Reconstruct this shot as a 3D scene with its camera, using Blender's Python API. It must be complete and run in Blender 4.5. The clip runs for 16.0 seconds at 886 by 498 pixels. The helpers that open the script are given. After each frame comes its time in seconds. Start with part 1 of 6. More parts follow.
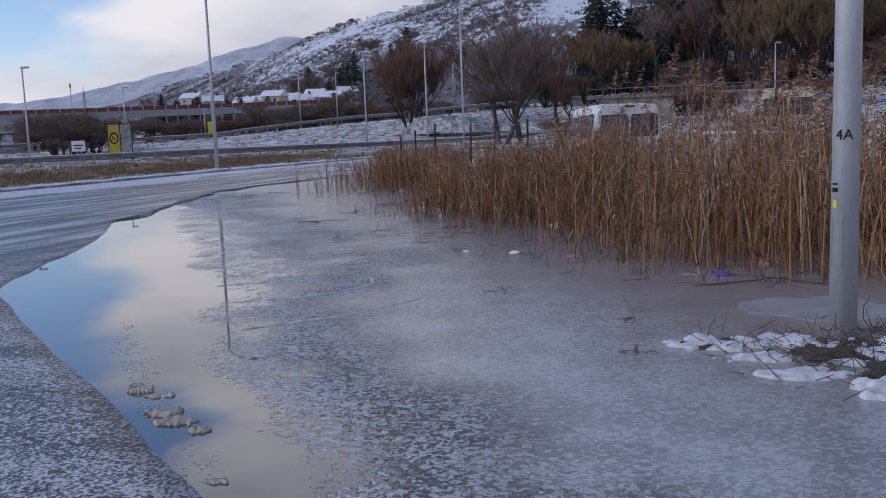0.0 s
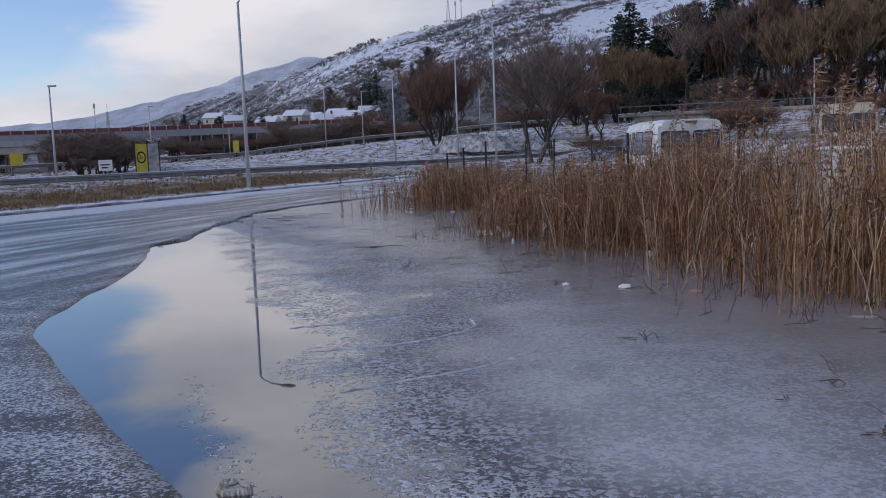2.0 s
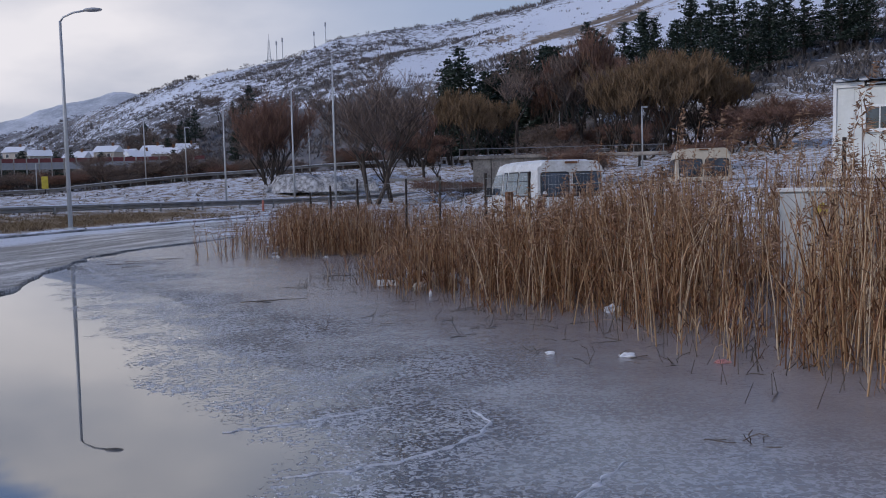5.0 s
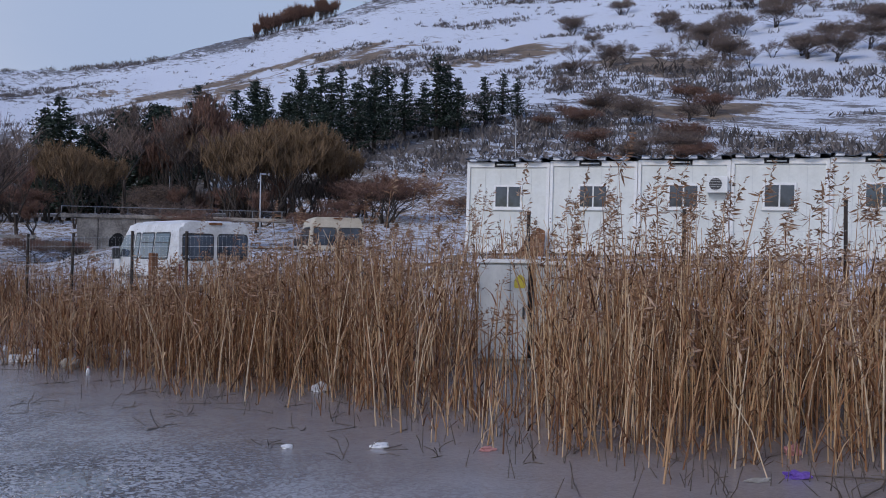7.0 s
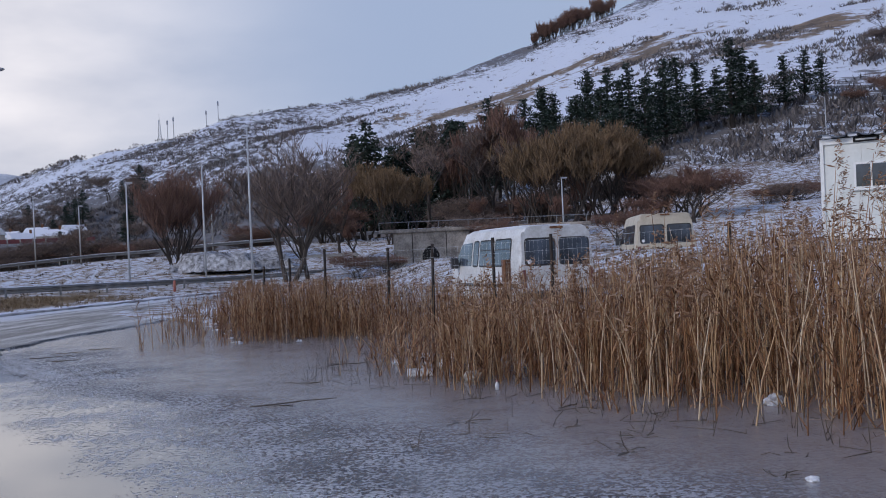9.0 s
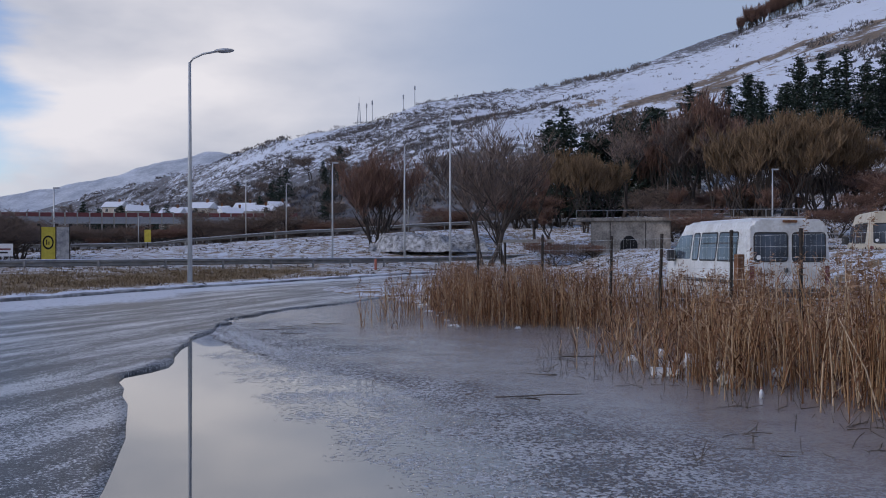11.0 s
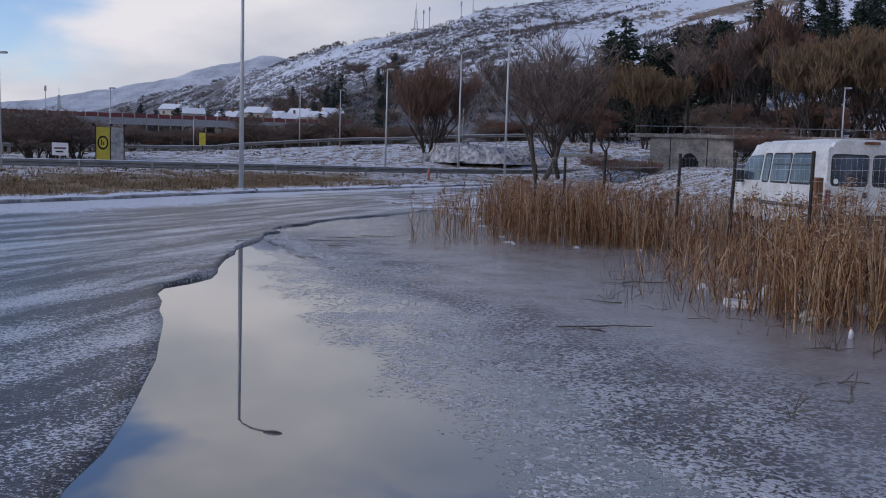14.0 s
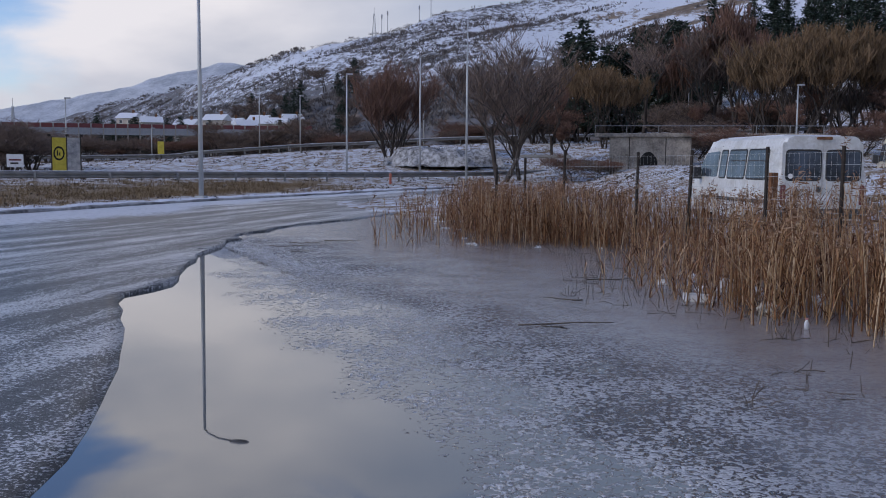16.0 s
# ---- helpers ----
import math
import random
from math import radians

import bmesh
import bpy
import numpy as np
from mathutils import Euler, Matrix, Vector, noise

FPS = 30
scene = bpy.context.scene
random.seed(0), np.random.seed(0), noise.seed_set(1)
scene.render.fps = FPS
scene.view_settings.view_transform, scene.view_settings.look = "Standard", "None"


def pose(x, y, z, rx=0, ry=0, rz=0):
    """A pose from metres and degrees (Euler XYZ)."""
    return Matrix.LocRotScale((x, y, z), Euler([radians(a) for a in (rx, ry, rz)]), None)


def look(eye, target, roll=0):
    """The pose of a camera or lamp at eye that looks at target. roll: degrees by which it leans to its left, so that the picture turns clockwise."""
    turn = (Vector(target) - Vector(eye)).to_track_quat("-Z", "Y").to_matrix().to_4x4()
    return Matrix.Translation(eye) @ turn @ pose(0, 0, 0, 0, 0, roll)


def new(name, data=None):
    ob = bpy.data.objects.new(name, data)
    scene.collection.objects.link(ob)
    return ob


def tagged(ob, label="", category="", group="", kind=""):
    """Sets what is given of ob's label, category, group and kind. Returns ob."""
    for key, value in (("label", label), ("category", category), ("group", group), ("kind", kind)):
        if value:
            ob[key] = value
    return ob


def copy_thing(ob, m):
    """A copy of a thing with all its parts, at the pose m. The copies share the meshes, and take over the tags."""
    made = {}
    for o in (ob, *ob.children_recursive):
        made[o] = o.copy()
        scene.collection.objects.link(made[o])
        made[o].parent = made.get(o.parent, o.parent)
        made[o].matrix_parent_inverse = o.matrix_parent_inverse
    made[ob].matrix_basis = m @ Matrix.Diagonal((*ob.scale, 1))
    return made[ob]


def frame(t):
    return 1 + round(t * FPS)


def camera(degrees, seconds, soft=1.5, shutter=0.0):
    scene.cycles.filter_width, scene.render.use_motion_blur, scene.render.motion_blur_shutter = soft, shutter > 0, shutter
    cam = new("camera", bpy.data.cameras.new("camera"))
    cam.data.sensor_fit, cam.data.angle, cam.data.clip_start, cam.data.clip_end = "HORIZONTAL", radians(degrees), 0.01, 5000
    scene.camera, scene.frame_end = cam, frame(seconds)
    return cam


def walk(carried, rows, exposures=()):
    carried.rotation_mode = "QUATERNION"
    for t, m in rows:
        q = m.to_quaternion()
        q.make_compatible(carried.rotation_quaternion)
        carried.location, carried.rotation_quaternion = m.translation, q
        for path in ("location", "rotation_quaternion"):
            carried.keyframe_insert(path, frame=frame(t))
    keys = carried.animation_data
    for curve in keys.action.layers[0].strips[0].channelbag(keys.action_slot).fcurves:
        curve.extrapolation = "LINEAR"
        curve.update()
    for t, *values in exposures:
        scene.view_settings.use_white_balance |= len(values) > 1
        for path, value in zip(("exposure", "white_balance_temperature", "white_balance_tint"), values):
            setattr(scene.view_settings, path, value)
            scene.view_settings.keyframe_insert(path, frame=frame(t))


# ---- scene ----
cam = camera(50.7, 16.0, 1.0)
PATH = [
    (0, (3.199, -2.573, 1.51), (2.993, -0.6, 1.255), -2.2),
    (0.5, (3.005, -2.224, 1.491), (2.798, -0.252, 1.237), -2.4),
    (1, (2.748, -1.85, 1.5), (2.513, 0.12, 1.245), -2.4),
    (1.5, (2.466, -1.533, 1.494), (2.231, 0.436, 1.234), -2.2),
    (2, (2.236, -1.168, 1.494), (1.99, 0.805, 1.281), -2.3),
    (2.5, (2.003, -0.823, 1.48), (1.756, 1.152, 1.283), -2.1),
    (3, (1.703, -0.513, 1.492), (1.461, 1.463, 1.308), -2.0),
    (3.5, (1.49, -0.158, 1.476), (1.257, 1.823, 1.323), -1.8),
    (4, (1.214, 0.237, 1.472), (1.196, 2.231, 1.316), -1.5),
    (4.5, (1.059, 0.6, 1.438), (1.131, 2.593, 1.293), -1.3),
    (5, (0.867, 0.975, 1.458), (1.006, 2.965, 1.321), -1.4),
    (7.3, (0.061, 2.641, 1.407), (1.04, 4.385, 1.43), 0.6),
    (7.5, (-0.002, 2.781, 1.416), (0.977, 4.525, 1.451), 0.2),
    (8, (-0.249, 3.188, 1.383), (0.751, 4.92, 1.415), -0.2),
    (8.5, (-0.45, 3.55, 1.362), (0.35, 5.382, 1.388), -1.4),
    (9, (-0.674, 3.896, 1.359), (-0.308, 5.862, 1.378), -2.6),
    (9.5, (-0.904, 4.172, 1.329), (-0.667, 6.158, 1.329), -3.0),
    (10, (-1.073, 4.229, 1.354), (-0.973, 6.227, 1.345), -2.5),
    (10.2, (-1.119, 4.27, 1.358), (-1.074, 6.27, 1.357), -2.2),
    (12.3, (-1.356, 4.753, 1.411), (-1.436, 6.752, 1.392), 1.5),
    (12.5, (-1.358, 4.75, 1.412), (-1.45, 6.747, 1.362), 1.9),
    (13, (-1.348, 4.749, 1.408), (-1.473, 6.741, 1.284), 2.1),
    (13.5, (-1.333, 4.859, 1.407), (-1.464, 6.848, 1.237), 2.1),
    (14, (-1.342, 5.229, 1.395), (-1.479, 7.215, 1.203), 1.7),
    (14.5, (-1.333, 5.227, 1.393), (-1.482, 7.212, 1.197), 1.5),
    (15, (-1.312, 5.206, 1.384), (-1.398, 7.194, 1.187), 1.1),
    (15.5, (-1.323, 5.186, 1.374), (-1.353, 7.176, 1.178), 0.7),
    (16, (-1.321, 5.184, 1.382), (-1.381, 7.174, 1.199), 0.5),
]
walk(cam, [(t, look(eye, target, roll)) for t, eye, target, roll in PATH], [(0.0, 0.52, 6650, 15), (3.5, 0.42, 6650, 15), (7.7, 0.66, 6650, 15), (12.5, 0.40, 6650, 15), (16.0, 0.48, 6650, 15)])

# ---------------------------------------------------------------- sky and sun
SUN_EL, SUN_AZ = 31.0, -112.0          # degrees; azimuth from +y towards +x


def sun_dir():
    e, a = radians(SUN_EL), radians(SUN_AZ)
    return Vector((math.sin(a) * math.cos(e), math.cos(a) * math.cos(e), math.sin(e)))


world = bpy.data.worlds.new("winter_sky")
scene.world = world
world.use_nodes = True
wn, wl = world.node_tree.nodes, world.node_tree.links
for n in list(wn):
    wn.remove(n)
w_out = wn.new("ShaderNodeOutputWorld")
w_bg = wn.new("ShaderNodeBackground")
w_sky = wn.new("ShaderNodeTexSky")
w_sky.sky_type = "NISHITA"
w_sky.sun_disc = False
w_sky.sun_elevation = radians(SUN_EL)
w_sky.sun_rotation = radians(SUN_AZ)
w_sky.air_density = 1.0
w_sky.dust_density = 0.1
w_sky.ozone_density = 2.6
w_tc = wn.new("ShaderNodeTexCoord")
w_map = wn.new("ShaderNodeMapping")
w_map.inputs["Scale"].default_value = (1.0, 1.0, 2.6)
w_map.inputs["Location"].default_value = (0.35, 0.2, 0.0)
w_n1 = wn.new("ShaderNodeTexNoise")
w_n1.inputs["Scale"].default_value = 3.1
w_n1.inputs["Detail"].default_value = 7.0
w_n1.inputs["Roughness"].default_value = 0.52
w_n1.inputs["Distortion"].default_value = 0.4
w_r1 = wn.new("ShaderNodeMapRange")
w_r1.interpolation_type = "SMOOTHSTEP"
w_r1.inputs["From Min"].default_value = 0.19
w_r1.inputs["From Max"].default_value = 0.36
w_n2 = wn.new("ShaderNodeTexNoise")
w_n2.inputs["Scale"].default_value = 3.4
w_n2.inputs["Detail"].default_value = 5.0
w_ramp = wn.new("ShaderNodeValToRGB")
w_ramp.color_ramp.elements[0].position = 0.34
w_ramp.color_ramp.elements[0].color = (3.3, 3.65, 4.35, 1)
w_ramp.color_ramp.elements[1].position = 0.62
w_ramp.color_ramp.elements[1].color = (5.65, 5.75, 6.05, 1)
w_mix = wn.new("ShaderNodeMix")
w_mix.data_type = "RGBA"
wl.new(w_tc.outputs["Generated"], w_map.inputs["Vector"])
wl.new(w_map.outputs["Vector"], w_n1.inputs["Vector"])
wl.new(w_map.outputs["Vector"], w_n2.inputs["Vector"])
w_bias = wn.new("ShaderNodeVectorMath")          # thicker cloud low down and to the east
w_bias.operation = "DOT_PRODUCT"
w_bias.inputs[1].default_value = (0.16, 0.0, -0.62)
wl.new(w_tc.outputs["Generated"], w_bias.inputs[0])
w_sum = wn.new("ShaderNodeMath")
w_sum.operation = "ADD"
wl.new(w_n1.outputs["Fac"], w_sum.inputs[0])
wl.new(w_bias.outputs["Value"], w_sum.inputs[1])


def sky_cone(az, el, outer, inner):
    """1 round one direction of the sky, falling to 0 at the outer angle (degrees)."""
    d = wn.new("ShaderNodeVectorMath")
    d.operation = "DOT_PRODUCT"
    a, e = radians(az), radians(el)
    d.inputs[1].default_value = (math.sin(a) * math.cos(e), math.cos(a) * math.cos(e), math.sin(e))
    wl.new(w_tc.outputs["Generated"], d.inputs[0])
    r = wn.new("ShaderNodeMapRange")
    r.interpolation_type = "SMOOTHSTEP"
    r.inputs["From Min"].default_value = math.cos(radians(outer))
    r.inputs["From Max"].default_value = math.cos(radians(inner))
    wl.new(d.outputs["Value"], r.inputs["Value"])
    return r.outputs["Result"]


w_hole = wn.new("ShaderNodeMath")                # a break in the cloud to the north-west
w_hole.operation = "MULTIPLY_ADD"
w_hole.inputs[1].default_value = -0.15
wl.new(sky_cone(-29, 14, 12, 2), w_hole.inputs[0])
wl.new(w_sum.outputs[0], w_hole.inputs[2])
w_fill = wn.new("ShaderNodeMath")                # closed cloud north of it
w_fill.operation = "MULTIPLY_ADD"
w_fill.inputs[1].default_value = 0.16
wl.new(sky_cone(-2, 18, 26, 12), w_fill.inputs[0])
wl.new(w_hole.outputs[0], w_fill.inputs[2])
wl.new(w_fill.outputs[0], w_r1.inputs["Value"])
wl.new(w_n2.outputs["Fac"], w_ramp.inputs["Fac"])
w_veil = wn.new("ShaderNodeMix")                 # thin blue-grey veil over the hill
w_veil.data_type = "RGBA"
w_veil.inputs["B"].default_value = (2.25, 2.95, 4.2, 1)
wl.new(sky_cone(30, 17, 44, 20), w_veil.inputs["Factor"])
wl.new(w_ramp.outputs["Color"], w_veil.inputs["A"])
wl.new(w_r1.outputs["Result"], w_mix.inputs["Factor"])
w_tint = wn.new("ShaderNodeMix")                 # cold clear blue between the clouds
w_tint.data_type = "RGBA"
w_tint.blend_type = "MULTIPLY"
w_tint.inputs["Factor"].default_value = 1.0
w_tint.inputs["B"].default_value = (0.84, 0.90, 1.06, 1)
wl.new(w_sky.outputs["Color"], w_tint.inputs["A"])
wl.new(w_tint.outputs["Result"], w_mix.inputs["A"])
wl.new(w_veil.outputs["Result"], w_mix.inputs["B"])
wl.new(w_mix.outputs["Result"], w_bg.inputs["Color"])
w_bg.inputs["Strength"].default_value = 0.10
wl.new(w_bg.outputs["Background"], w_out.inputs["Surface"])

sun_data = bpy.data.lights.new("sun", "SUN")
sun_data.energy = 0.85
sun_data.angle = radians(14)
sun_data.color = (1.0, 0.95, 0.88)
sun = new("sun", sun_data)
sun.matrix_world = look(sun_dir() * 50, (0, 0, 0))


# ---------------------------------------------------------------- materials
def material(name, rough=0.6, metal=0.0, spec=0.5):
    m = bpy.data.materials.new(name)
    m.use_nodes = True
    b = m.node_tree.nodes["Principled BSDF"]
    b.inputs["Roughness"].default_value = rough
    b.inputs["Metallic"].default_value = metal
    b.inputs["Specular IOR Level"].default_value = spec
    return m, m.node_tree.nodes, m.node_tree.links, b


def noise_node(nt, ln, scale, detail=4.0, rough=0.55, vec=None, stretch=None, coords="Object", distort=0.0):
    n = nt.new("ShaderNodeTexNoise")
    n.inputs["Scale"].default_value = scale
    n.inputs["Detail"].default_value = detail
    n.inputs["Roughness"].default_value = rough
    n.inputs["Distortion"].default_value = distort
    if vec is None:
        vec = nt.new("ShaderNodeTexCoord").outputs[coords]
    if stretch:
        mp = nt.new("ShaderNodeMapping")
        mp.inputs["Scale"].default_value = stretch[:3]
        if len(stretch) > 3:
            mp.inputs["Rotation"].default_value = (0, 0, radians(stretch[3]))
        ln.new(vec, mp.inputs["Vector"])
        vec = mp.outputs["Vector"]
    ln.new(vec, n.inputs["Vector"])
    return n.outputs["Fac"]


def ramp(nt, ln, fac, stops):
    r = nt.new("ShaderNodeValToRGB")
    els = r.color_ramp.elements
    while len(els) < len(stops):
        els.new(0.5)
    for e, (p, c) in zip(els, stops):
        e.position = p
        e.color = (*c, 1) if not isinstance(c, (int, float)) else (c, c, c, 1)
    ln.new(fac, r.inputs["Fac"])
    return r.outputs["Color"]


def rng(nt, ln, fac, a, b, lo=0.0, hi=1.0, smooth=True):
    r = nt.new("ShaderNodeMapRange")
    if smooth:
        r.interpolation_type = "SMOOTHSTEP"
    for key, v in (("From Min", a), ("From Max", b), ("To Min", lo), ("To Max", hi)):
        r.inputs[key].default_value = v
    ln.new(fac, r.inputs["Value"])
    return r.outputs["Result"]


def math_node(nt, ln, op, a, b=None, clamp=False):
    n = nt.new("ShaderNodeMath")
    n.operation, n.use_clamp = op, clamp
    for i, v in enumerate((a, b)):
        if v is None:
            continue
        if isinstance(v, (int, float)):
            n.inputs[i].default_value = v
        else:
            ln.new(v, n.inputs[i])
    return n.outputs[0]


def mix(nt, ln, fac, a, b):
    n = nt.new("ShaderNodeMix")
    n.data_type = "RGBA"
    for key, v in (("Factor", fac), ("A", a), ("B", b)):
        if isinstance(v, (int, float)):
            n.inputs[key].default_value = v
        elif isinstance(v, tuple):
            n.inputs[key].default_value = (*v, 1)
        else:
            ln.new(v, n.inputs[key])
    return n.outputs["Result"]


def bump(nt, ln, b, height, strength=0.4, dist=0.02):
    n = nt.new("ShaderNodeBump")
    n.inputs["Strength"].default_value = strength
    n.inputs["Distance"].default_value = dist
    ln.new(height, n.inputs["Height"])
    ln.new(n.outputs["Normal"], b.inputs["Normal"])


def attr(nt, name):
    n = nt.new("ShaderNodeAttribute")
    n.attribute_name = name
    return n.outputs["Fac"]


def simple(name, c1, c2, scale=6.0, rough=0.6, metal=0.0, bumps=0.0, stretch=None, spec=0.5, rand=0.0):
    """Two tones of one surface, mixed by coarse and fine noise."""
    m, nt, ln, b = material(name, rough, metal, spec)
    f1 = noise_node(nt, ln, scale, 5, 0.6, stretch=stretch)
    f2 = noise_node(nt, ln, scale * 9, 3, 0.6, stretch=stretch)
    f = math_node(nt, ln, "ADD", math_node(nt, ln, "MULTIPLY", f1, 0.65), math_node(nt, ln, "MULTIPLY", f2, 0.35))
    col = mix(nt, ln, rng(nt, ln, f, 0.33, 0.67), c1, c2)
    if rand:
        oi = nt.new("ShaderNodeObjectInfo")
        hsv = nt.new("ShaderNodeHueSaturation")
        ln.new(rng(nt, ln, oi.outputs["Random"], 0, 1, 1 - rand, 1 + rand, False), hsv.inputs["Value"])
        ln.new(col, hsv.inputs["Color"])
        col = hsv.outputs["Color"]
    ln.new(col, b.inputs["Base Color"])
    ln.new(rng(nt, ln, f2, 0.2, 0.8, max(rough - 0.1, 0.02), min(rough + 0.1, 1)), b.inputs["Roughness"])
    if bumps:
        bump(nt, ln, b, f2, bumps, 0.01)
    return m


def island(name, stops, rough=0.75, spec=0.25, transl=0.0):
    """A surface whose tone changes from one loose piece to the next."""
    m, nt, ln, b = material(name, rough, 0, spec)
    g = nt.new("ShaderNodeNewGeometry")
    col = ramp(nt, ln, g.outputs["Random Per Island"], stops)
    f = noise_node(nt, ln, 3.0, 3)
    col = mix(nt, ln, rng(nt, ln, f, 0.35, 0.7, 0, 0.35), col, stops[0][1])
    ln.new(col, b.inputs["Base Color"])
    return m


M_GALV = simple("galvanised_steel", (0.38, 0.40, 0.41), (0.52, 0.54, 0.55), 5, 0.5, 0.3, 0.05, (1, 1, 0.3))
M_DARK = simple("dark_steel", (0.018, 0.016, 0.015), (0.05, 0.036, 0.028), 12, 0.7, 0.3, 0.1)
M_RAIL = simple("dull_galvanised_rail", (0.16, 0.165, 0.17), (0.28, 0.285, 0.29), 2, 0.55, 0.4, 0.05)
M_HEAD = simple("lamp_grey", (0.32, 0.34, 0.36), (0.42, 0.43, 0.45), 6, 0.5, 0.2)
M_SNOW = simple("snow", (0.62, 0.66, 0.72), (0.78, 0.80, 0.84), 9, 0.75, 0, 0.5)
M_BARK = simple("bark", (0.03, 0.024, 0.021), (0.075, 0.06, 0.05), 5, 0.9, 0, 0.3, (1, 1, 0.3))
M_TWIG = island("twigs_brown", [(0.0, (0.10, 0.078, 0.07)), (0.5, (0.19, 0.145, 0.122)), (1.0, (0.29, 0.215, 0.175))], 0.9)
M_TWIG_RED = island("twigs_reddish", [(0.0, (0.12, 0.07, 0.057)), (0.5, (0.22, 0.125, 0.095)), (1.0, (0.30, 0.185, 0.13))], 0.9)
M_TWIG_OLIVE = island("twigs_ochre", [(0.0, (0.12, 0.08, 0.05)), (0.5, (0.21, 0.14, 0.08)), (1.0, (0.28, 0.19, 0.11))], 0.9)
M_PINE = island("pine_needles", [(0.0, (0.018, 0.03, 0.023)), (0.6, (0.04, 0.062, 0.047)), (0.92, (0.075, 0.10, 0.075)), (1.0, (0.4, 0.43, 0.46))], 0.8)
M_REED = island("dry_reed", [(0.0, (0.15, 0.066, 0.03)), (0.3, (0.37, 0.19, 0.088)), (0.7, (0.61, 0.395, 0.21)), (1.0, (0.86, 0.68, 0.46))], 0.55, 0.3)
M_REEDLEAF = island("dry_reed_leaf", [(0.0, (0.05, 0.021, 0.011)), (0.4, (0.19, 0.08, 0.036)), (0.75, (0.37, 0.18, 0.083)), (1.0, (0.64, 0.43, 0.25))], 0.65, 0.25)
M_PLUME = island("reed_plume", [(0.0, (0.16, 0.085, 0.05)), (0.6, (0.30, 0.185, 0.12)), (1.0, (0.44, 0.31, 0.22))], 0.9, 0.1)
M_GRASS = island("dry_grass", [(0.0, (0.12, 0.08, 0.045)), (0.5, (0.22, 0.155, 0.09)), (1.0, (0.34, 0.26, 0.16))], 0.85, 0.2)
M_VAN = simple("van_white_paint", (0.50, 0.49, 0.46), (0.74, 0.755, 0.75), 1.8, 0.35, 0, 0.02, spec=0.5)
M_RUBBER = simple("black_rubber", (0.015, 0.015, 0.016), (0.035, 0.035, 0.035), 15, 0.7)
M_PLASTIC = simple("dark_plastic", (0.03, 0.03, 0.032), (0.06, 0.06, 0.06), 10, 0.55)
M_PANEL = simple("cream_sandwich_panel", (0.60, 0.62, 0.58), (0.70, 0.72, 0.68), 1.6, 0.5, 0, 0.03)
M_TRIM = simple("white_trim", (0.68, 0.69, 0.66), (0.80, 0.80, 0.78), 3, 0.5)
M_ROOF = simple("blue_grey_sheet", (0.045, 0.055, 0.075), (0.10, 0.12, 0.15), 4, 0.5, 0.3)
M_CABINET = simple("cabinet_grey_polyester", (0.47, 0.49, 0.48), (0.60, 0.62, 0.60), 3, 0.55, 0, 0.08, (1, 1, 0.5))
M_YELLOW = simple("faded_yellow", (0.42, 0.34, 0.03), (0.58, 0.48, 0.06), 5, 0.6)
M_BEIGE = simple("faded_beige_paint", (0.46, 0.40, 0.30), (0.62, 0.56, 0.45), 2.2, 0.6, 0, 0.05)
M_RUST = simple("rust", (0.12, 0.05, 0.025), (0.24, 0.11, 0.05), 8, 0.85, 0, 0.2)
M_CONC = simple("weathered_concrete", (0.26, 0.25, 0.23), (0.42, 0.41, 0.38), 0.6, 0.85, 0, 0.2)
M_RED = simple("dull_red_panel", (0.13, 0.03, 0.035), (0.20, 0.05, 0.055), 0.3, 0.6)
M_WHITEPANEL = simple("pale_barrier_panel", (0.24, 0.26, 0.29), (0.36, 0.38, 0.41), 0.2, 0.5)
M_WALL = simple("pale_render", (0.42, 0.38, 0.33), (0.56, 0.52, 0.46), 0.5, 0.8)
M_BLACK = simple("black_print", (0.008, 0.008, 0.009), (0.02, 0.02, 0.02), 20, 0.7, spec=0.2)
M_BLUE = simple("blue_print", (0.02, 0.06, 0.20), (0.04, 0.10, 0.28), 6, 0.5)
M_WHITE = simple("white_plastic", (0.66, 0.67, 0.68), (0.82, 0.82, 0.82), 20, 0.4)
M_PURPLE = simple("purple_plastic", (0.10, 0.05, 0.30), (0.2, 0.10, 0.45), 20, 0.4)
M_PINK = simple("pinkish_plastic", (0.45, 0.18, 0.16), (0.6, 0.3, 0.27), 20, 0.5)
M_ORANGE = simple("orange_red_plastic", (0.36, 0.10, 0.07), (0.46, 0.16, 0.11), 12, 0.5)
M_STICK = simple("wet_dead_stem", (0.05, 0.04, 0.03), (0.14, 0.105, 0.08), 30, 0.6)
M_SLUSH = simple("dirty_slush", (0.30, 0.26, 0.20), (0.52, 0.49, 0.44), 20, 0.45, 0, 0.6)
M_GREENWEED = simple("wet_weed", (0.03, 0.045, 0.02), (0.08, 0.09, 0.04), 25, 0.6)

M_GLASS, _nt, _ln, _b = material("dark_window_glass", 0.08, 0, 0.6)
_b.inputs["Base Color"].default_value = (0.035, 0.045, 0.055, 1)
_f = noise_node(_nt, _ln, 1.3, 4)
_ln.new(ramp(_nt, _ln, _f, [(0.35, (0.02, 0.025, 0.03)), (0.7, (0.10, 0.13, 0.17))]), _b.inputs["Base Color"])


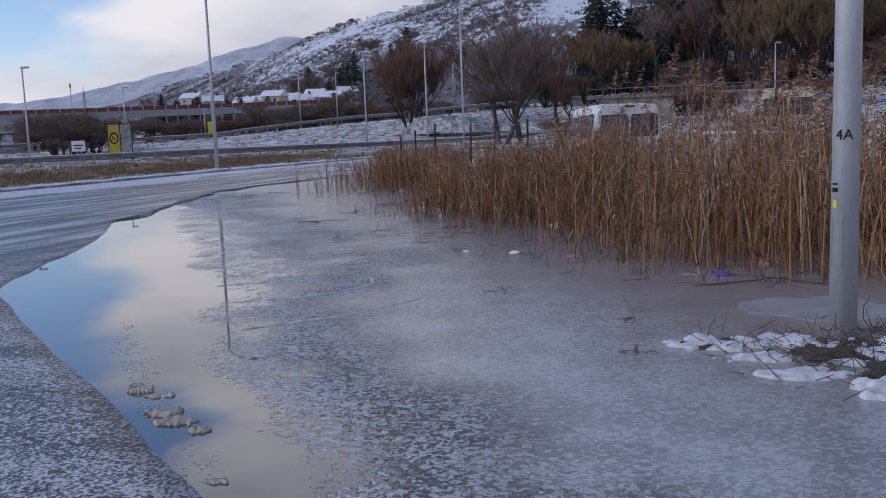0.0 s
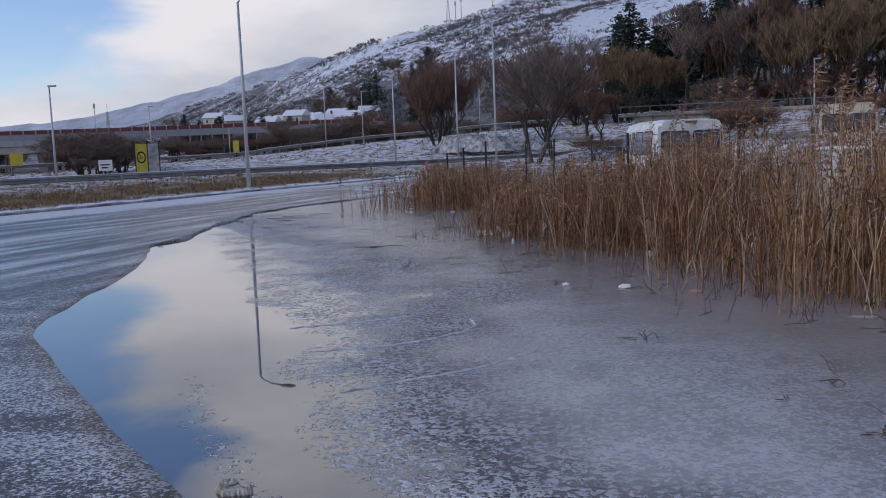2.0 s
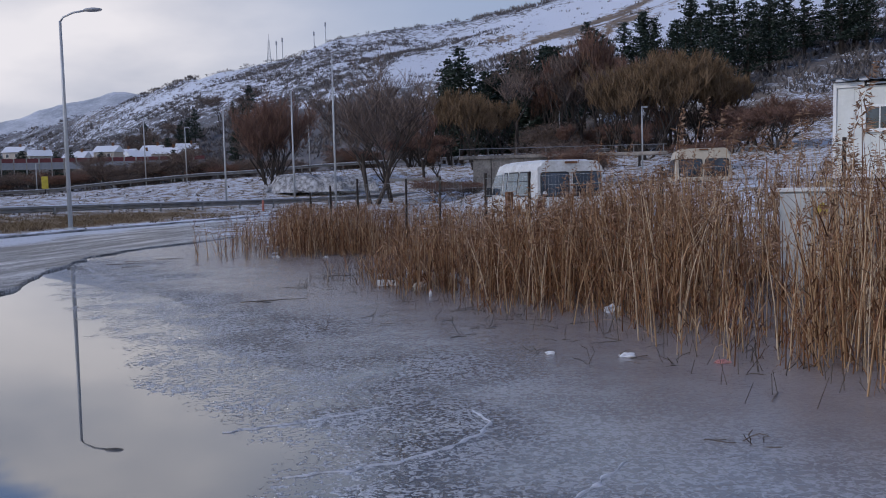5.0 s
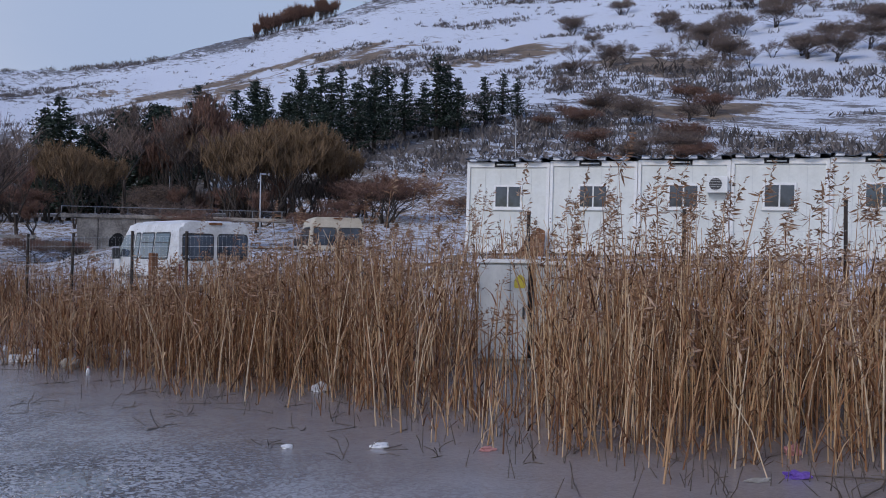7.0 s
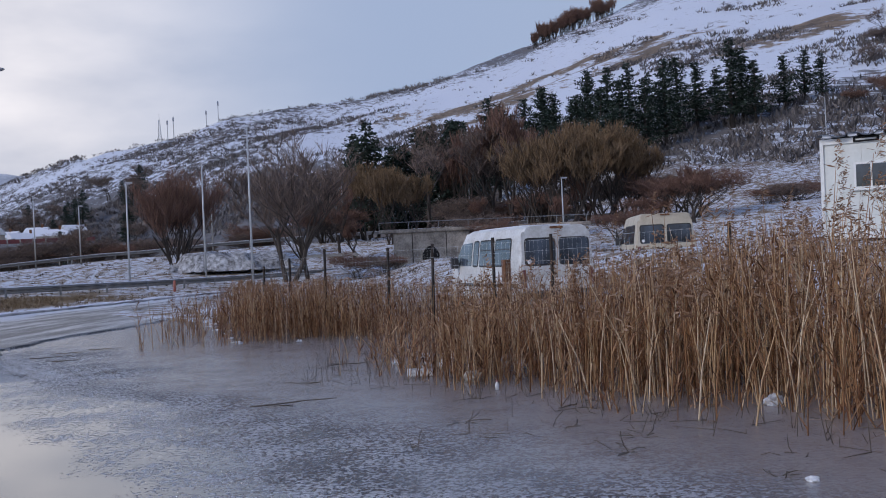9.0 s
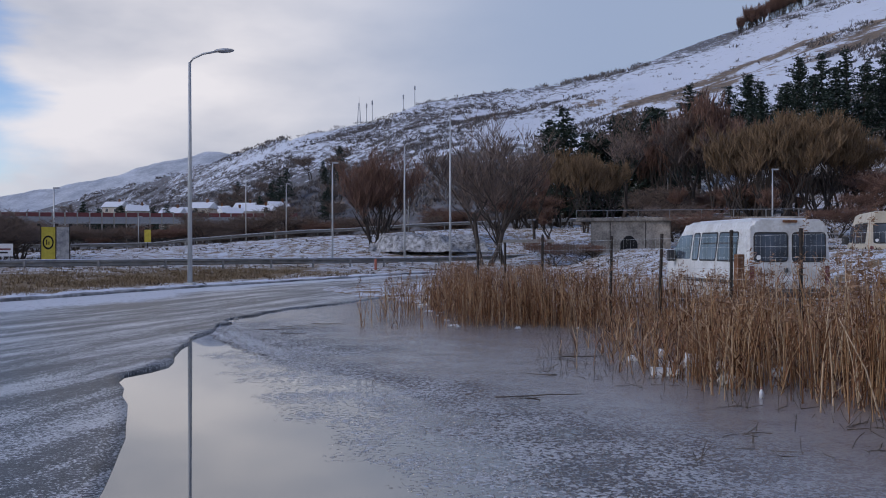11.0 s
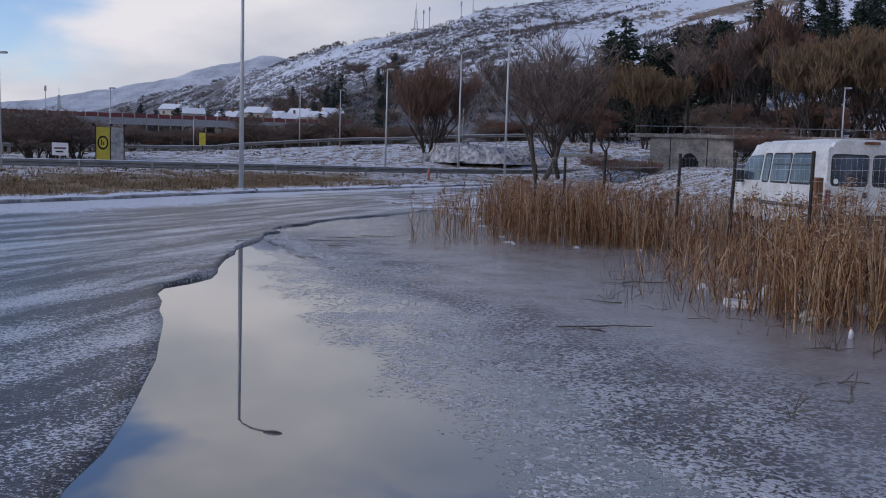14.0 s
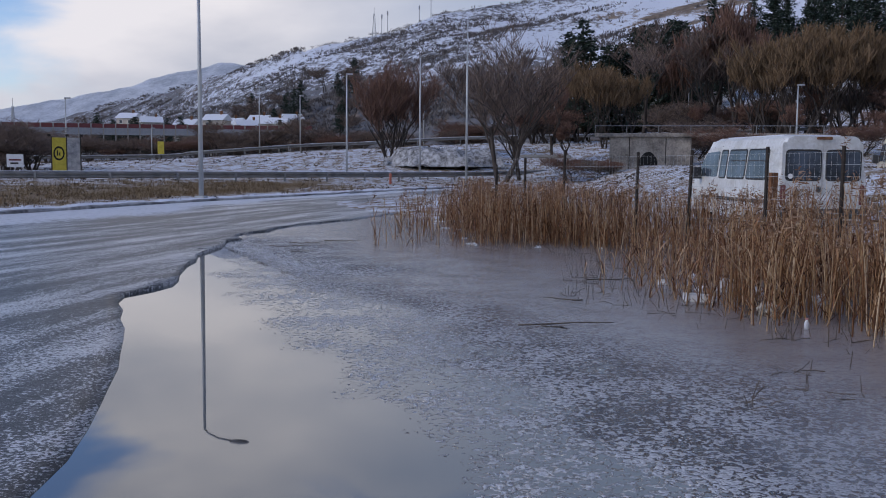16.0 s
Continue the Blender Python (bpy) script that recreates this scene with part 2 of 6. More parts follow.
def water_material():
    m, nt, ln, b = material("pond_water_and_ice", 0.03, 0, 0.5)
    b.inputs["IOR"].default_value = 1.33
    pos = nt.new("ShaderNodeNewGeometry").outputs["Position"]
    cover = attr(nt, "cover")       # 0 open water, 1 closed ice
    mud = attr(nt, "mud")
    fine = noise_node(nt, ln, 24.0, 3, 0.6, pos, (1.0, 1.0, 1.0), distort=0.9)
    mid = noise_node(nt, ln, 1.7, 5, 0.6, pos)
    big = noise_node(nt, ln, 0.35, 3, 0.5, pos)
    grit = noise_node(nt, ln, 46.0, 2, 0.6, pos)
    # flecks of broken ice: more of them where the cover is closer
    lumpy = math_node(nt, ln, "ADD", math_node(nt, ln, "MULTIPLY", fine, 0.66), math_node(nt, ln, "MULTIPLY", mid, 0.34))
    level = math_node(nt, ln, "ADD", lumpy, math_node(nt, ln, "SUBTRACT", math_node(nt, ln, "MULTIPLY", cover, 0.60), 0.78))
    fleck = rng(nt, ln, level, 0.0, 0.035)
    closed = rng(nt, ln, cover, 0.60, 0.98)
    # pale flakes frozen into the sheet, thinning out towards the closed ice
    flake = rng(nt, ln, math_node(nt, ln, "ADD", fine, math_node(nt, ln, "MULTIPLY", math_node(nt, ln, "SUBTRACT", mid, 0.5), 0.35)), 0.485, 0.535)
    flake = math_node(nt, ln, "MULTIPLY", flake, rng(nt, ln, cover, 0.45, 1.0, 1.0, 0.36))
    flake = math_node(nt, ln, "MULTIPLY", flake, rng(nt, ln, mud, 0.1, 0.8, 1.0, 0.15))
    ice_col = mix(nt, ln, rng(nt, ln, mid, 0.3, 0.7), (0.15, 0.148, 0.149), (0.24, 0.237, 0.236))
    white = mix(nt, ln, rng(nt, ln, grit, 0.35, 0.65), (0.55, 0.555, 0.56), (0.86, 0.865, 0.875))
    ice_col = mix(nt, ln, closed, (0.05, 0.051, 0.055), ice_col)
    shard = mix(nt, ln, math_node(nt, ln, "MULTIPLY", mud, rng(nt, ln, big, 0.25, 0.75, 0.6, 1.0)), ice_col, (0.34, 0.292, 0.272))
    shard = mix(nt, ln, flake, shard, white)
    water_col = mix(nt, ln, mud, (0.018, 0.018, 0.016), (0.05, 0.038, 0.03))
    ln.new(mix(nt, ln, fleck, water_col, shard), b.inputs["Base Color"])
    ln.new(mix(nt, ln, fleck, (0.02, 0.02, 0.02), (0.2, 0.2, 0.2)), b.inputs["Roughness"])
    ln.new(mix(nt, ln, closed, (0.5, 0.5, 0.5), (0.40, 0.40, 0.40)), b.inputs["Specular IOR Level"])
    h = math_node(nt, ln, "MULTIPLY", fleck, math_node(nt, ln, "ADD", fine, math_node(nt, ln, "MULTIPLY", grit, 0.4)))
    h = math_node(nt, ln, "MULTIPLY", h, rng(nt, ln, cover, 0.5, 1.0, 1.0, 0.10))
    bump(nt, ln, b, h, 0.8, 0.045)
    gl = nt.new("ShaderNodeBsdfGlossy")              # the still, clean film on top
    gl.inputs["Color"].default_value = (0.88, 0.89, 0.90, 1)
    ln.new(mix(nt, ln, fleck, (0.012, 0.012, 0.012), (0.15, 0.15, 0.15)), gl.inputs["Roughness"])
    ln.new(b.inputs["Normal"].links[0].from_socket, gl.inputs["Normal"])
    ms = nt.new("ShaderNodeMixShader")
    ln.new(mix(nt, ln, fleck, (0.29, 0.29, 0.29), mix(nt, ln, mud, mix(nt, ln, closed, (0.14, 0.14, 0.14), (0.25, 0.25, 0.25)), (0.10, 0.10, 0.10))), ms.inputs["Fac"])
    ln.new(b.outputs["BSDF"], ms.inputs[1])
    ln.new(gl.outputs["BSDF"], ms.inputs[2])
    ln.new(ms.outputs["Shader"], nt["Material Output"].inputs["Surface"])
    return m


def road_material():
    m, nt, ln, b = material("icy_wet_asphalt", 0.4, 0, 0.5)
    pos = nt.new("ShaderNodeNewGeometry").outputs["Position"]
    snow = attr(nt, "snow")
    wet = attr(nt, "wet")
    lane = nt.new("ShaderNodeCombineXYZ")
    ln.new(math_node(nt, ln, "MULTIPLY", attr(nt, "along"), 0.22), lane.inputs[0])
    ln.new(math_node(nt, ln, "MULTIPLY", attr(nt, "across"), 2.0), lane.inputs[1])
    tracks = noise_node(nt, ln, 0.9, 5, 0.6, lane.outputs[0])
    gusts = noise_node(nt, ln, 0.8, 6, 0.62, pos, (0.28, 1.5, 1.0, 8))
    tracks = math_node(nt, ln, "MULTIPLY_ADD", tracks, 1.9)
    tracks.node.inputs[2].default_value = -0.45
    streak = mix(nt, ln, wet, tracks, gusts)
    wide = noise_node(nt, ln, 0.22, 3, 0.5, pos)
    grain = noise_node(nt, ln, 46, 3, 0.62, pos, distort=0.5)
    crust = noise_node(nt, ln, 9, 4, 0.65, pos, distort=0.5)
    s = math_node(nt, ln, "ADD", math_node(nt, ln, "MULTIPLY", streak, 0.78), math_node(nt, ln, "MULTIPLY", wide, 0.22))
    s = math_node(nt, ln, "ADD", s, math_node(nt, ln, "MULTIPLY", wet, 0.035))
    s = math_node(nt, ln, "SUBTRACT", s, math_node(nt, ln, "MULTIPLY", attr(nt, "worn"), 0.05))
    # frost grains on the tar, denser along the pale streaks
    g = math_node(nt, ln, "ADD", math_node(nt, ln, "MULTIPLY", grain, 0.85), math_node(nt, ln, "MULTIPLY", crust, 0.15))
    g = math_node(nt, ln, "ADD", g, math_node(nt, ln, "MULTIPLY", math_node(nt, ln, "SUBTRACT", s, 0.52), 0.62))
    frost = rng(nt, ln, g, 0.475, 0.555)
    film = rng(nt, ln, s, 0.56, 0.66)
    tar = mix(nt, ln, rng(nt, ln, crust, 0.3, 0.7), (0.022, 0.023, 0.027), (0.058, 0.060, 0.067))
    ice = mix(nt, ln, rng(nt, ln, grain, 0.4, 0.65), (0.32, 0.328, 0.34), (0.66, 0.67, 0.685))
    col = mix(nt, ln, frost, tar, ice)
    snow_mask = rng(nt, ln, math_node(nt, ln, "ADD", snow, math_node(nt, ln, "MULTIPLY", math_node(nt, ln, "SUBTRACT", crust, 0.5), 0.9)), 0.40, 0.62)
    col = mix(nt, ln, snow_mask, col, mix(nt, ln, crust, (0.47, 0.49, 0.52), (0.74, 0.76, 0.80)))
    ln.new(col, b.inputs["Base Color"])
    r = mix(nt, ln, frost, (0.36, 0.36, 0.36), mix(nt, ln, film, (0.45, 0.45, 0.45), (0.30, 0.30, 0.30)))
    ln.new(mix(nt, ln, snow_mask, r, (0.7, 0.7, 0.7)), b.inputs["Roughness"])
    ln.new(mix(nt, ln, frost, (0.25, 0.25, 0.25), (0.5, 0.5, 0.5)), b.inputs["Specular IOR Level"])
    bump(nt, ln, b, math_node(nt, ln, "ADD", grain, math_node(nt, ln, "MULTIPLY", crust, 0.6)), 0.55, 0.012)
    return m


def ground_material():
    m, nt, ln, b = material("snowy_ground", 0.8, 0, 0.2)
    pos = nt.new("ShaderNodeNewGeometry").outputs["Position"]
    veg = attr(nt, "veg")
    rock = attr(nt, "rock")
    far = attr(nt, "far")
    near_n = noise_node(nt, ln, 1.4, 6, 0.65, pos)
    tuft = noise_node(nt, ln, 7, 4, 0.7, pos)
    hill_n = noise_node(nt, ln, 0.32, 8, 0.80, pos, (1.0, 0.16, 1.5))
    patch = noise_node(nt, ln, 0.02, 4, 0.5, pos)
    n_near = math_node(nt, ln, "ADD", math_node(nt, ln, "MULTIPLY", near_n, 0.5), math_node(nt, ln, "MULTIPLY", tuft, 0.5))
    n_far = math_node(nt, ln, "ADD", math_node(nt, ln, "MULTIPLY", hill_n, 0.75), math_node(nt, ln, "MULTIPLY", patch, 0.25))
    nn = mix(nt, ln, far, n_near, n_far)
    thr = math_node(nt, ln, "ADD", nn, math_node(nt, ln, "MULTIPLY", math_node(nt, ln, "SUBTRACT", veg, 0.5), 0.55))
    cover = rng(nt, ln, thr, 0.495, 0.54)
    grass = mix(nt, ln, tuft, (0.14, 0.10, 0.06), (0.30, 0.21, 0.12))
    scrub = mix(nt, ln, rng(nt, ln, hill_n, 0.4, 0.65), (0.09, 0.09, 0.098), (0.19, 0.18, 0.175))
    plants = mix(nt, ln, far, grass, scrub)
    snow = mix(nt, ln, near_n, (0.58, 0.62, 0.69), (0.76, 0.79, 0.84))
    col = mix(nt, ln, cover, snow, plants)
    stone = mix(nt, ln, rng(nt, ln, hill_n, 0.35, 0.65), (0.085, 0.066, 0.052), (0.28, 0.205, 0.14))
    rmask = rng(nt, ln, math_node(nt, ln, "ADD", rock, math_node(nt, ln, "MULTIPLY", math_node(nt, ln, "ADD", math_node(nt, ln, "SUBTRACT", hill_n, 0.5), math_node(nt, ln, "SUBTRACT", patch, 0.52)), 2.3)), 0.42, 0.62)
    ln.new(mix(nt, ln, rmask, col, stone), b.inputs["Base Color"])
    bump(nt, ln, b, math_node(nt, ln, "ADD", tuft, math_node(nt, ln, "MULTIPLY", near_n, 1.5)), 0.5, 0.06)
    return m


M_WATER, M_ROAD, M_GROUND = water_material(), road_material(), ground_material()


# ---------------------------------------------------------------- mesh helpers
def mesh_object(name, verts, faces, mat, attrs=None, smooth=False, parent=None, label=""):
    me = bpy.data.meshes.new(name)
    me.from_pydata(verts, [], faces)
    for key, vals in (attrs or {}).items():
        a = me.attributes.new(key, "FLOAT", "POINT")
        a.data.foreach_set("value", np.asarray(vals, dtype=np.float32))
    if smooth:
        me.polygons.foreach_set("use_smooth", [True] * len(me.polygons))
    me.materials.append(mat)
    me.update()
    ob = new(name, me)
    if parent is not None:
        ob.parent = parent
    if label:
        ob["label"] = label
    return ob


def part(name, bm, mat, parent=None, label="", smooth=False):
    me = bpy.data.meshes.new(name)
    bmesh.ops.recalc_face_normals(bm, faces=bm.faces[:])
    bm.to_mesh(me)
    bm.free()
    if smooth:
        me.polygons.foreach_set("use_smooth", [True] * len(me.polygons))
    me.materials.append(mat)
    ob = new(name, me)
    if parent is not None:
        ob.parent = parent
    if label:
        ob["label"] = label
    return ob


def thing(name, m, label, category, group="", kind=""):
    ob = new(name)
    ob.empty_display_size = 0.2
    ob.matrix_world = m
    return tagged(ob, label, category, group, kind)


def box(x0, x1, y0, y1, z0, z1, bevel=0.0, bm=None):
    own = bmesh.new()
    bmesh.ops.create_cube(own, size=1.0, matrix=Matrix.Translation(((x0 + x1) / 2, (y0 + y1) / 2, (z0 + z1) / 2)) @ Matrix.Diagonal((x1 - x0, y1 - y0, z1 - z0, 1)))
    if bevel:
        bmesh.ops.bevel(own, geom=own.edges[:], offset=bevel, segments=2, affect="EDGES", profile=0.6)
    if bm is None:
        return own
    tmp = bpy.data.meshes.new("t")
    own.to_mesh(tmp)
    own.free()
    bm.from_mesh(tmp)
    bpy.data.meshes.remove(tmp)
    return bm


def tube(points, radii, sides=8, bm=None, caps=True):
    bm = bm or bmesh.new()
    pts = [Vector(p) for p in points]
    rings = []
    for i, p in enumerate(pts):
        d = (pts[min(i + 1, len(pts) - 1)] - pts[max(i - 1, 0)]).normalized()
        a = d.orthogonal().normalized() if abs(d.z) < 0.95 else Vector((1, 0, 0))
        a = (a - d * a.dot(d)).normalized()
        c = d.cross(a)
        r = radii[i] if not isinstance(radii, (int, float)) else radii
        rings.append([bm.verts.new(p + (a * math.cos(2 * math.pi * k / sides) + c * math.sin(2 * math.pi * k / sides)) * r) for k in range(sides)])
    for r0, r1 in zip(rings, rings[1:]):
        for k in range(sides):
            bm.faces.new((r0[k], r0[(k + 1) % sides], r1[(k + 1) % sides], r1[k]))
    if caps:
        bm.faces.new(rings[0][::-1])
        bm.faces.new(rings[-1])
    return bm


def smooth01(a, b, x):
    t = np.clip((x - a) / (b - a), 0, 1)
    return t * t * (3 - 2 * t)


def resample(poly, n):
    p = np.array(poly, float)
    # rounded corners: Catmull-Rom through the corner points
    dense = []
    for i in range(len(p) - 1):
        a, b, c, d = p[max(i - 1, 0)], p[i], p[i + 1], p[min(i + 2, len(p) - 1)]
        for t in np.linspace(0, 1, 12, endpoint=False):
            dense.append(0.5 * (2 * b + (c - a) * t + (2 * a - 5 * b + 4 * c - d) * t * t + (3 * b - a - 3 * c + d) * t ** 3))
    dense.append(p[-1])
    q = np.array(dense)
    s = np.concatenate([[0], np.cumsum(np.hypot(*np.diff(q, axis=0).T))])
    t = np.linspace(0, s[-1], n)
    return np.stack([np.interp(t, s, q[:, k]) for k in range(q.shape[1])], axis=1)


def signed_distance(px, py, line):
    """Distance to a polyline, positive on its right-hand side as it runs."""
    best = np.full(px.shape, 1e9)
    sign = np.ones(px.shape)
    for (ax, ay), (bx, by) in zip(line[:-1], line[1:]):
        dx, dy = bx - ax, by - ay
        t = np.clip(((px - ax) * dx + (py - ay) * dy) / (dx * dx + dy * dy + 1e-12), 0, 1)
        d = np.hypot(px - ax - t * dx, py - ay - t * dy)
        near = d < best
        best = np.where(near, d, best)
        sign = np.where(near, np.where((px - ax) * dy - (py - ay) * dx >= 0, 1.0, -1.0), sign)
    return best * sign


# ---------------------------------------------------------------- the plan
SHORE = [(8.0, -16), (4.6, -7), (3.5, -2.6), (2.6, -0.4), (1.73, 1.09), (1.29, 1.66), (0.36, 2.91), (-0.72, 4.25), (-1.87, 5.76),
         (-2.62, 6.98), (-3.05, 8.7), (-3.3, 9.95), (-3.98, 12.2), (-4.5, 13.6), (-4.86, 14.5), (-4.74, 15.45), (-5.05, 17.6),
         (-5.35, 20.0), (-5.5, 22.8), (-5.1, 25.1), (-3.55, 29.6), (-2.3, 37.4), (1.5, 50.0), (9.0, 62.0), (24.0, 72.0), (50.0, 80.0)]
KERB = [(-20.0, -16), (-18.6, -4), (-17.0, 8), (-14.9, 18), (-12.7, 25), (-11.6, 28.4), (-9.95, 34), (-6.3, 43.4), (-3.0, 51.5),
        (3.0, 62.0), (13.0, 73.0), (27.0, 82.0), (50.0, 90.0)]
OPEN = [(-5.2, 19.5), (-4.27, 15.4), (-3.0, 12.3), (-2.44, 11.4), (-2.2, 10.6), (-1.74, 10.0), (-1.4, 9.1), (-1.0, 8.2), (0.1, 6.2),
        (0.0, 5.1), (0.6, 4.4), (0.95, 3.3), (1.4, 2.4), (2.1, 1.3), (3.2, -1.2), (5.6, -8.0)]
REEDS = [(9.5, 4.6), (6.8, 5.9), (5.5, 6.7), (4.3, 7.3), (3.9, 8.3), (3.7, 9.6), (3.15, 10.8), (2.6, 11.4), (2.1, 12.3), (1.5, 13.5),
         (0.85, 14.5), (0.5, 15.5), (0.75, 18.2), (0.9, 20.3), (-0.4, 20.6), (-1.45, 20.9), (-1.7, 23.8), (-2.2, 30.0), (-1.0, 38.0)]
FENCE_A, FENCE_D = Vector((3.0, 19.0)), Vector((4.0, -6.25)).normalized()
RIDGE = [(-180, 1.5), (-60, 1.0), (-31, 1.0), (-26, 1.7), (-23, 2.6), (-21, 3.3), (-18, 4.1), (-16, 4.7), (-13, 5.8), (-10, 6.8), (-7.5, 7.4),
         (-5, 8.0), (-2.4, 8.8), (1, 9.3), (4.4, 9.6), (7.8, 10.2), (11, 11.0), (14, 11.8), (17, 12.7), (21, 14.0), (25, 15.4),
         (30, 16.4), (40, 18.0), (60, 18.5), (90, 12.0), (140, 4.0), (180, 1.5)]
FOOT = [(-180, 900, 2200), (-40, 700, 2200), (-24, 600, 1700), (-19, 420, 1200), (-16, 330, 900), (-10, 260, 680), (0, 170, 620), (10, 125, 600), (25, 105, 580), (60, 100, 560), (110, 300, 900), (180, 900, 2200)]
BANK = [(-180, 0.5), (-45, 0.5), (-30, 0.7), (-17, 1.6), (-10, 2.4), (-5, 2.8), (0, 3.2), (8, 3.6), (20, 4.2), (40, 5.5), (60, 6.0), (90, 2.0), (180, 0.6)]
CX, CY = -1.0, 4.5        # the middle of the round ground sheet


def ground_z(x, y):
    x, y = np.asarray(x, float), np.asarray(y, float)
    dx, dy = x - CX, y - CY
    r = np.hypot(dx, dy)
    az = np.degrees(np.arctan2(dx, dy))
    kd = signed_distance(x, y, np.array(KERB))            # > 0: road side
    out = np.clip(-kd, 0, None)
    z = np.where(kd > 0, -0.30, 0.16 + 0.36 * smooth01(3.5, 14.0, out))
    fd = (x - FENCE_A.x) * (-FENCE_D.y) + (y - FENCE_A.y) * FENCE_D.x    # > 0: yard side of the fence
    yard = -0.30 + 0.36 * smooth01(-1.2, 1.0, fd) + 1.28 * smooth01(5.0, 13.0, fd) * smooth01(4, 11, x)
    z = np.where(kd > 0, np.maximum(z, yard), z)
    z = np.where((kd > 0) & (y < 2) & (x > 9), 0.05, z)
    bank = np.interp(az, [p[0] for p in BANK], [p[1] for p in BANK])
    b = smooth01(64, 88, r)
    z = np.where(r > 64, z * (1 - b) + bank * b, z)
    el = np.interp(az, [p[0] for p in RIDGE], [p[1] for p in RIDGE])
    r1 = np.interp(az, [p[0] for p in FOOT], [p[1] for p in FOOT])
    r2 = np.interp(az, [p[0] for p in FOOT], [p[2] for p in FOOT])
    top = np.tan(np.radians(el)) * r2 + 1.4
    u = np.clip((r - r1) / (r2 - r1), 0, 1)
    rise = (0.82 * u + 0.18 * u * u) * (top - bank)
    z = np.where(r > r1, z + rise, z)
    z = np.where(r > r2, bank + (top - bank) * np.clip(1 - (r - r2) / (r2 * 0.8), -0.05, 1), z)
    return z


def gz(x, y):
    swell = noise.fractal((x / 60.0, y / 60.0, 0.3), 1.0, 2.0, 4) * min(max((math.hypot(x - CX, y - CY) - 110) / 300, 0), 1) * 4.0
    return float(ground_z(np.array([x]), np.array([y]))[0]) + swell


def bumps(px, py, s, amp):
    out = np.zeros(px.shape)
    flat = out.ravel()
    for i, (a, b) in enumerate(zip(px.ravel(), py.ravel())):
        flat[i] = noise.fractal((a / s, b / s, 0.3), 1.0, 2.0, 4) * amp
    return flat.reshape(px.shape)


def build_ground():
    az = np.concatenate([np.arange(-180, -45, 4.0), np.arange(-45, 66, 0.5), np.arange(66, 180, 4.0)])
    rr = np.concatenate([[0.5], np.geomspace(1.5, 60, 70), np.geomspace(62, 4200, 130)])
    A, R = np.meshgrid(np.radians(az), rr)
    X, Y = CX + R * np.sin(A), CY + R * np.cos(A)
    Z = ground_z(X, Y)
    rough = bumps(X, Y, 1.0, 1.0) * 0.03 * (np.abs(R) < 90) * (Z > 0)
    Z = Z + rough + bumps(X, Y, 60.0, 1.0) * np.clip((R - 110) / 300, 0, 1) * 4.0
    azd = np.degrees(A)
    el = np.degrees(np.arctan2(Z - 1.4, R))
    kd = signed_distance(X, Y, np.array(KERB))
    veg = np.full(R.shape, 0.54)
    verge = (R < 66) & (kd < 0)
    veg = np.where(verge, 0.55 + 0.20 * np.exp(-((kd + 5.5) / 3.0) ** 2) * (X < -9), veg)
    veg = np.where(verge & (kd > -1.3), 0.34, veg)
    veg = np.where((R > 62) & (R < 92), 0.52, veg)
    veg = np.where((R >= 92) & (R < 180), np.where(azd > 14, 0.54, 0.70), veg)
    frac = np.clip(el / np.interp(azd, [p[0] for p in RIDGE], [p[1] for p in RIDGE]), 0, 1)
    hillm = R > 170
    veg = np.where(hillm, 0.74 - 0.24 * smooth01(0.3, 0.9, frac), veg)
    east = smooth01(-4, 12, azd + bumps(X, Y, 50.0, 5.0))
    veg = np.where(hillm, veg * (1 - east) + east * (0.54 - 0.17 * smooth01(0.45, 0.62, frac) + 0.22 * smooth01(0.9, 1.0, frac)), veg)
    veg = np.where(hillm & (azd < -17), 0.62, veg)
    cliff = np.interp(azd, [6, 10, 12, 16.2, 19.9, 23.4, 31.6, 36.8, 41.1, 46], [7.2, 7.8, 8.4, 9.8, 11.2, 11.9, 12.0, 12.1, 11.1, 10.6])
    cliff = cliff + bumps(X, Y, 45.0, 0.55)
    rock = (0.7 + 0.9 * bumps(X, Y, 24.0, 1.0)) * np.exp(-((el - cliff) / 0.6) ** 2) * smooth01(6, 12, azd) * (1 - smooth01(43, 47, azd)) * (R > 120)
    rock = np.maximum(rock, np.exp(-((el - 8.5) / 0.55) ** 2) * smooth01(36, 40, azd) * (1 - smooth01(47, 50, azd)) * (R > 120))
    far = smooth01(95, 170, R)
    n, k = R.shape
    idx = np.arange(n * k).reshape(n, k)
    nxt = np.roll(idx, -1, axis=1)
    faces = np.stack([idx[:-1], nxt[:-1], nxt[1:], idx[1:]], axis=-1).reshape(-1, 4)
    verts = np.stack([X, Y, Z], axis=-1).reshape(-1, 3).tolist()
    faces = faces.tolist() + [list(idx[0][::-1])]
    ob = mesh_object("ground", verts, faces, M_GROUND, {"veg": veg.ravel(), "rock": rock.ravel(), "far": far.ravel()}, True)
    return tagged(ob, "snow-covered ground rising to a scrubby snowy hillside", "ground", kind="structure")


